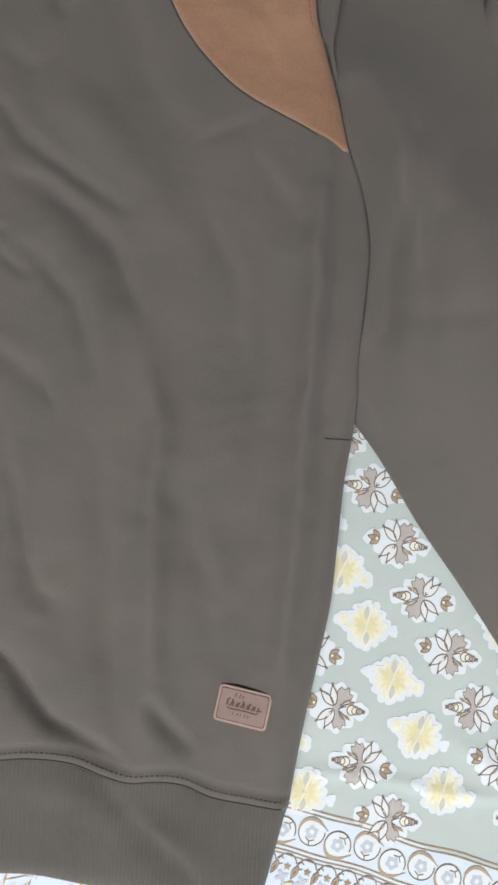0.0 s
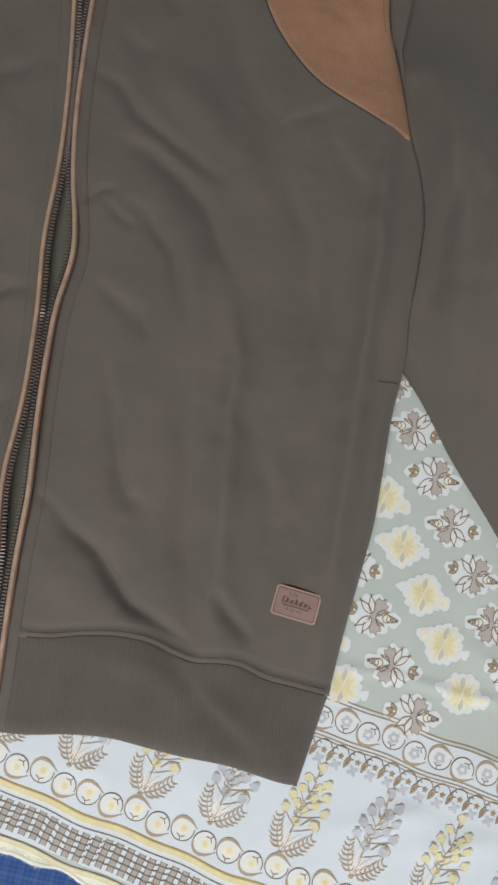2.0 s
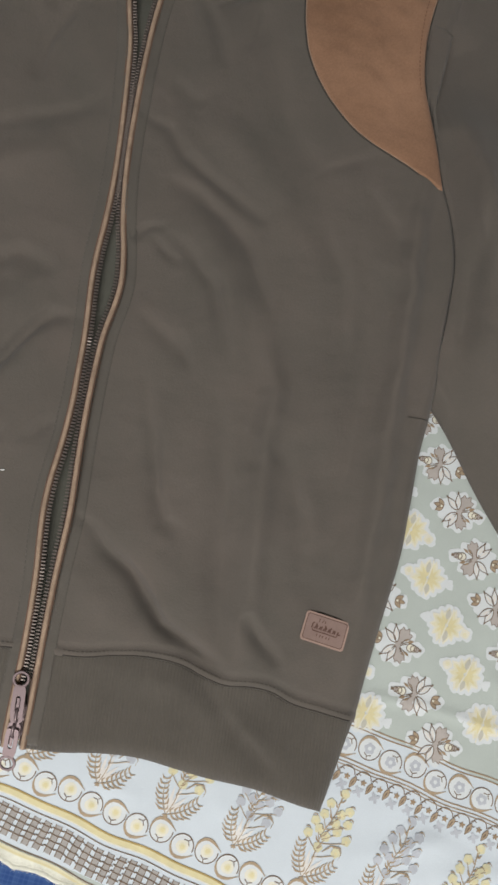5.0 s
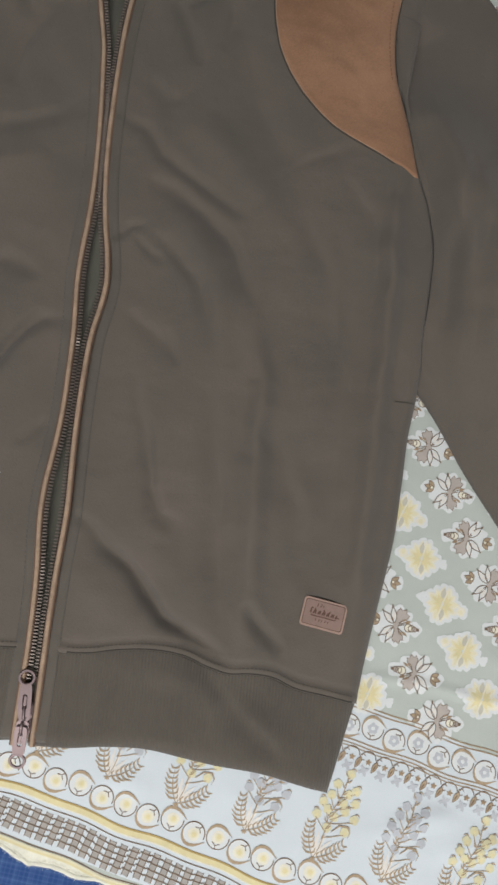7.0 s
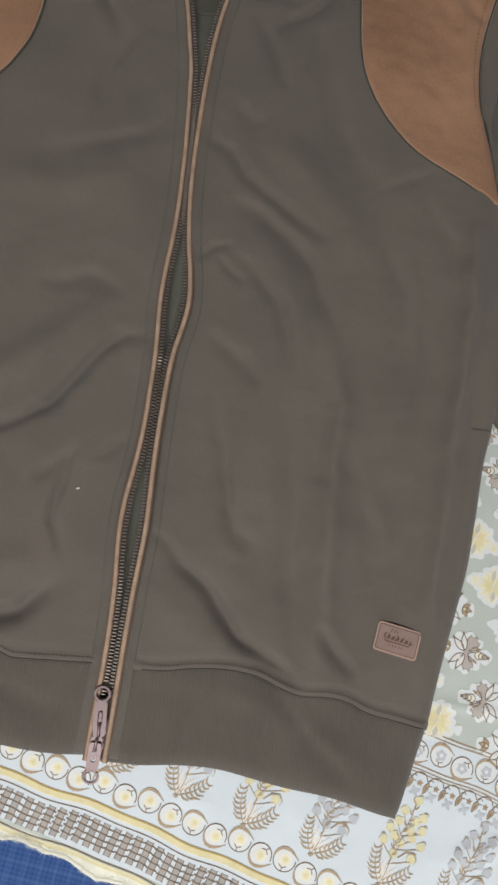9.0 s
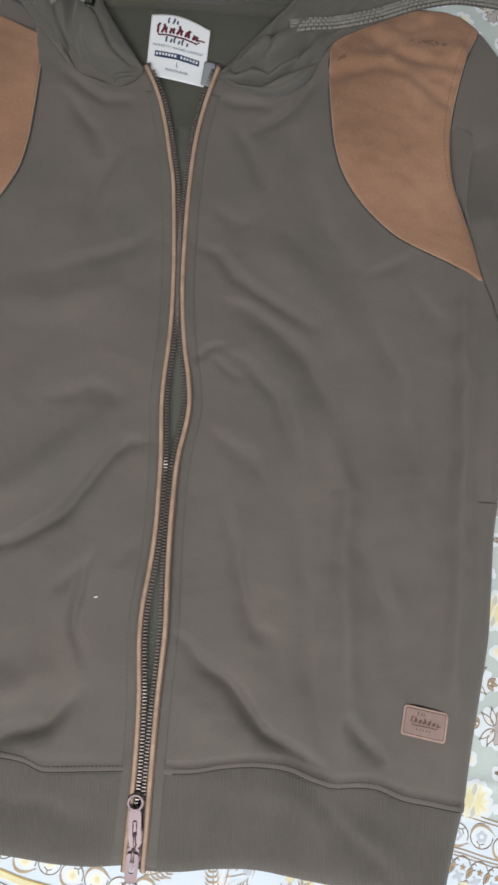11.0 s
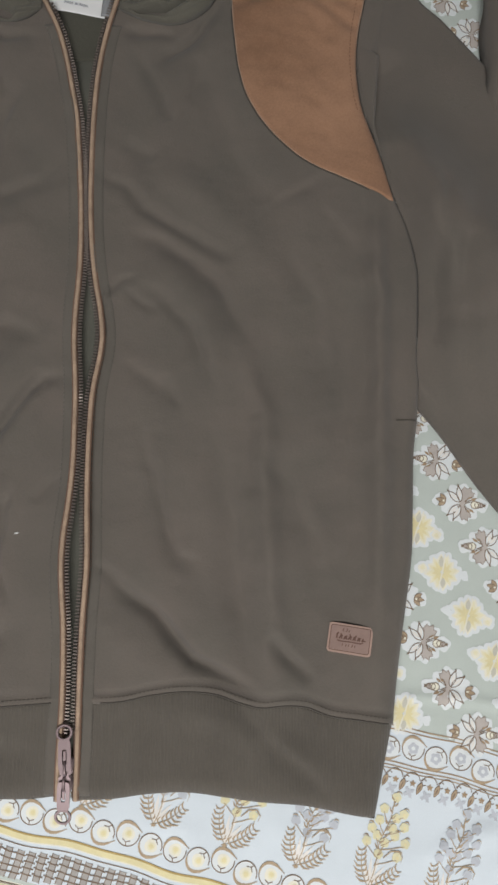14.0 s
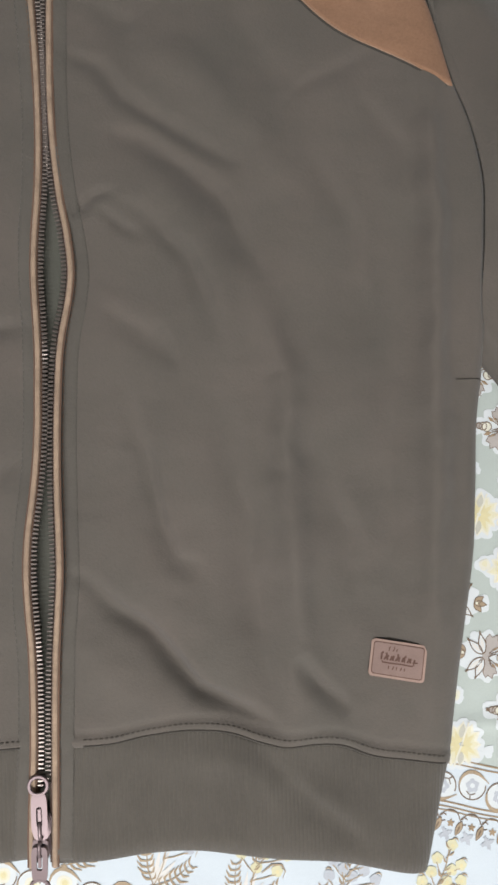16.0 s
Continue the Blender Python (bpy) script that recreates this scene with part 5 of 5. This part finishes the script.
def hood_side(inner, outer, seed):
    def at(u, v):
        ex, ey = inner(v)
        fx, fy = outer(v)
        x, y = lerp(ex, fx, u), lerp(ey, fy, u)
        wide = smooth(0, 0.25, v)
        z = 0.0265 + 0.012 * wide * math.sin(math.pi * min(u + 0.1, 1)) ** 0.7 + 0.002
        z += 1.5 * furrows(x, y, HOOD_FOLDS) * smooth(0.0, 0.1, v) + (0.0030 - 0.0012 * smooth(0.35, 0.8, v)) * smooth(0.0, 0.08, v) * (1.2 - 2.2 * (1 - abs(math.sin(u * 6.0 + seed + 2.5 * v + 1.3 * grain(x, y, 0.035, seed)))) ** 2.2) * smooth(0.02, 0.2, u)
        z += 0.0025 * grain(x, y, 0.028, seed)
        z = edge_drop(z, u, 0.0225, 0.10)
        z = edge_drop(z, 1 - u, 0.0235, 0.10)
        return x, y, z

    return at


sheet_of("hood", hood_side(E_R, F_R, 1.0), 80, 110, HOOD, hoodie, "olive-brown hood gathered round the neck", 0.0016)
sheet_of("hood", hood_side(E_L, F_L, 4.0), 80, 110, HOOD, hoodie, "olive-brown hood gathered round the neck", 0.0016)


def hood_back(u, v):
    x, y = lerp(-0.125, 0.135, u), lerp(0.585, 0.80, v)
    z = 0.0165 + 0.0018 * grain(x, y, 0.03, 2.5) + 0.016 * smooth(0.697, 0.72, y) - 0.012 * smooth(0.036, 0.052, abs(x)) * (1 - smooth(0.625, 0.665, y))
    return x, y, z


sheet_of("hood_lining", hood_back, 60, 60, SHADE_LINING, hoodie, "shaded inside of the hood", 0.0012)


def neck_tape(u, v):
    x = lerp(-0.095, 0.125, u)
    y = 0.6915 + 0.0015 * math.sin(u * 5) + 0.008 * v + 0.004 * (u - 0.5) ** 2
    return x, y, 0.0185 + 0.008 * v + 0.0022 * math.sin(math.pi * v) + 0.0007 * math.sin(u * 30)


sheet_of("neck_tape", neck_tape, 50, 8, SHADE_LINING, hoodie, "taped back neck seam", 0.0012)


def hood_top(u, v):
    x, y = lerp(-0.155, 0.165, u), lerp(0.6985, 0.96, v)
    z = 0.030 + 0.014 * math.sin(math.pi * u) ** 0.5 * math.sin(math.pi * min(v + 0.12, 1.0)) ** 0.6 + 0.0035 * grain(x, y, 0.035, 3.3)
    z = edge_drop(z, min(u, 1 - u), 0.010, 0.12)
    z = edge_drop(z, v, 0.0250, 0.05)
    return x + 0.012 * math.sin(v * 5), y - 0.11 * (2 * u - 1) ** 4 * v + 0.003 * math.sin(u * 9), edge_drop(z, 1 - v, 0.008, 0.15)


sheet_of("hood", hood_top, 70, 60, HOOD, hoodie, "olive-brown hood spread above the neck", 0.0016)


def drawcord(name, points, width, label):
    run = line_at(points)
    steps, across = int(run.length / 0.0022), 16

    def at(u, v):
        p, q = Vector(run(max(v - 0.01, 0))), Vector(run(min(v + 0.01, 1)))
        t = (q - p).normalized()
        side = t.cross(Vector((0, 0, 1))).normalized()
        c = Vector(run(v)) + side * (u - 0.5) * width
        ridge = abs(math.sin(math.pi * 4 * u)) ** 0.6 * 0.0020 + 0.00045 * math.sin(v * run.length / 0.0022 * math.pi + math.pi * math.floor(4 * u))
        end = min(1.0, v / 0.03)
        return c.x, c.y, c.z + ridge * end - 0.0012 * (2 * u - 1) ** 2

    base = sheet_of(name, at, across * 2, steps * 2, SHADE_CORD, hoodie, label, 0.0018)
    for k in range(4):
        def strand_at(v, k=k):
            p, q = Vector(run(max(v - 0.01, 0))), Vector(run(min(v + 0.01, 1)))
            side = (q - p).normalized().cross(Vector((0, 0, 1))).normalized()
            c = Vector(run(v)) + side * ((k + 0.5) / 4 - 0.5) * width * 0.96
            return c.x, c.y, c.z + 0.0012 - 0.0007 * (k in (0, 3)) + 0.00025 * math.sin(v * run.length / 0.0020 * math.pi + k * math.pi)

        tube("strand", strand_at, steps * 2, width * 0.098, CORD, base, "", 8, 0.9)
    return base



drawcord("drawcord", [(0.0875, 0.6635, 0.0440), (0.104, 0.6645, 0.0465), (0.120, 0.667, 0.0455), (0.152, 0.679, 0.0405), (0.198, 0.6985, 0.0375), (0.222, 0.706, 0.0350), (0.249, 0.7135, 0.0250), (0.275, 0.7225, 0.012), (0.33, 0.742, 0.004)], 0.0125, "flat grey braided drawcord")
drawcord("drawcord", [(-0.0795, 0.6790, 0.0455), (-0.086, 0.6795, 0.0490), (-0.093, 0.6810, 0.0480), (-0.100, 0.6825, 0.0440), (-0.107, 0.6835, 0.0370), (-0.114, 0.6845, 0.0290)], 0.0120, "flat grey braided drawcord")
bm = bmesh.new()
for i in range(24):
    a = 2 * math.pi * i / 24
    for j in range(6):
        b = 2 * math.pi * j / 6
        r = 0.0050 + 0.0013 * math.cos(b)
        bm.verts.new((r * math.cos(a) * 0.8, r * math.sin(a) * 1.2, 0.0009 * math.sin(b)))
bm.verts.ensure_lookup_table()
for i in range(24):
    for j in range(6):
        bm.faces.new([bm.verts[q] for q in (i * 6 + j, ((i + 1) % 24) * 6 + j, ((i + 1) % 24) * 6 + (j + 1) % 6, i * 6 + (j + 1) % 6)])
bmesh.ops.transform(bm, matrix=Matrix.Translation((-0.0780, 0.6788, 0.0435)) @ Matrix.Rotation(radians(25), 4, "Z") @ Matrix.Rotation(radians(12), 4, "Y"), verts=bm.verts)
part("eyelet", bm, EYELET, hoodie, "black metal eyelet")

# the woven neck label
def neck_label_z(x, y):
    return 0.0200 + 0.0022 * smooth(0.63, 0.685, y) + 0.0008 * math.sin((x + 0.03) * 90)


TAG = (Vector((-0.0305, 0.6300)), Vector((0.0185, 0.6220)), Vector((0.0215, 0.6735)), Vector((-0.0285, 0.6850)))


def tag_xy(u, v):
    p = TAG[0].lerp(TAG[1], u).lerp(TAG[3].lerp(TAG[2], u), v)
    return p.x, p.y + 0.0045 * math.sin(math.pi * u) * v


def tag_at(u, v):
    x, y = tag_xy(u, v)
    return x, y, neck_label_z(x, y)


neck_label = sheet_of("neck_label", tag_at, 30, 30, SATIN, hoodie, "white satin neck label with printed writing", 0.0004)


def tag_marks(name, bars, material):
    verts, faces = [], []
    for cu, cv, bw, bh in bars:
        b = len(verts)
        for a, c in ((-1, -1), (0, -1), (1, -1), (-1, 1), (0, 1), (1, 1)):
            x, y = tag_xy(cu + a * bw / 2, cv + c * bh / 2)
            verts.append((x, y, neck_label_z(x, y) + 0.0004))
        faces += [(b, b + 1, b + 4, b + 3), (b + 1, b + 2, b + 5, b + 4)]
    mesh_object(name, verts, faces, material, neck_label, "", None, False)


def tag_text(words, cu, cv, height, material):
    """Built-in lettering laid on the neck label."""
    curve = bpy.data.curves.new("lettering", "FONT")
    curve.body, curve.size, curve.align_x, curve.align_y = words, 1.0, "CENTER", "CENTER"
    temp = new("lettering", curve)
    data = bpy.data.meshes.new_from_object(temp.evaluated_get(bpy.context.evaluated_depsgraph_get()))
    bpy.data.objects.remove(temp)
    turn = math.atan2(TAG[1].y - TAG[0].y, TAG[1].x - TAG[0].x) + radians(-1)
    ox, oy = tag_xy(cu, cv)
    for q in data.vertices:
        px, py = q.co.x * height * 0.85, q.co.y * height
        x, y = ox + px * math.cos(turn) - py * math.sin(turn), oy + px * math.sin(turn) + py * math.cos(turn)
        q.co = (x, y, neck_label_z(x, y) + 0.0005)
    data.materials.clear()
    data.materials.append(material)
    new("lettering", data).parent = neck_label




def on_tag(u, v, i):
    x, y = tag_xy(u, v)
    return x, y, neck_label_z(x, y) + 0.0004 + 0.000002 * i


strokes(0.15, 0.80, 0.700, (0.150, 0.140, 0.088, 0.085, 0.088, 0.145, 0.090, 0.086, 0.125, 0.086, 0.084), 0.25, on_tag, 0.042, MAROON, neck_label)
ink_line("emblem", [(0.14, 0.70), (0.15, 0.665), (0.30, 0.672), (0.60, 0.668), (0.80, 0.662), (0.84, 0.70), (0.80, 0.73), (0.93, 0.75)], on_tag, 0.026, MAROON, neck_label)
strokes(0.31, 0.46, 0.855, (0.085, 0.090, 0.055), 0.25, on_tag, 0.030, NAVY, neck_label)
strokes(0.30, 0.64, 0.560, (0.085, 0.060, 0.088, 0.056, 0.085, 0.056), 0.25, on_tag, 0.030, NAVY, neck_label)
tag_text("AUTHENTIC WASHED GARMENT", 0.5, 0.485, 0.0034, NAVY)
tag_marks("panel", [(0.5, 0.365, 0.76, 0.095)], NAVY)
p_bars = [(0.16 + 0.052 * i, 0.365, 0.030, 0.040) for i in range(14) if i != 7]
verts, faces = [], []
for cu, cv, bw, bh in p_bars:
    b = len(verts)
    for a, c in ((-1, -1), (1, -1), (1, 1), (-1, 1)):
        x, y = tag_xy(cu + a * bw / 2, cv + c * bh / 2)
        verts.append((x, y, neck_label_z(x, y) + 0.0006))
    faces.append((b, b + 1, b + 2, b + 3))
mesh_object("panel_mark", verts, faces, SATIN, neck_label, "", None, False)
tag_text("L", 0.52, 0.235, 0.0062, NAVY)
tag_text("MADE IN INDIA", 0.52, 0.135, 0.0033, NAVY)

# ---------- the tube light ----------
lamp = tagged(new("tube_light"), "white fluorescent tube light on a slim batten", "light")
block("batten", -0.65, -0.03, 0.02, 0.65, 0.03, 0.06, CEILING, lamp, 0.005)
tube("tube", line_at([(-0.6, 0, 0.045 - 0.02), (0, 0, 0.025), (0.6, 0, 0.025)]), 4, 0.012, SATIN, lamp, "", 10)
lamp.matrix_local = look((-0.06, -0.86, 1.858), (-0.06, -0.859, 0.0))
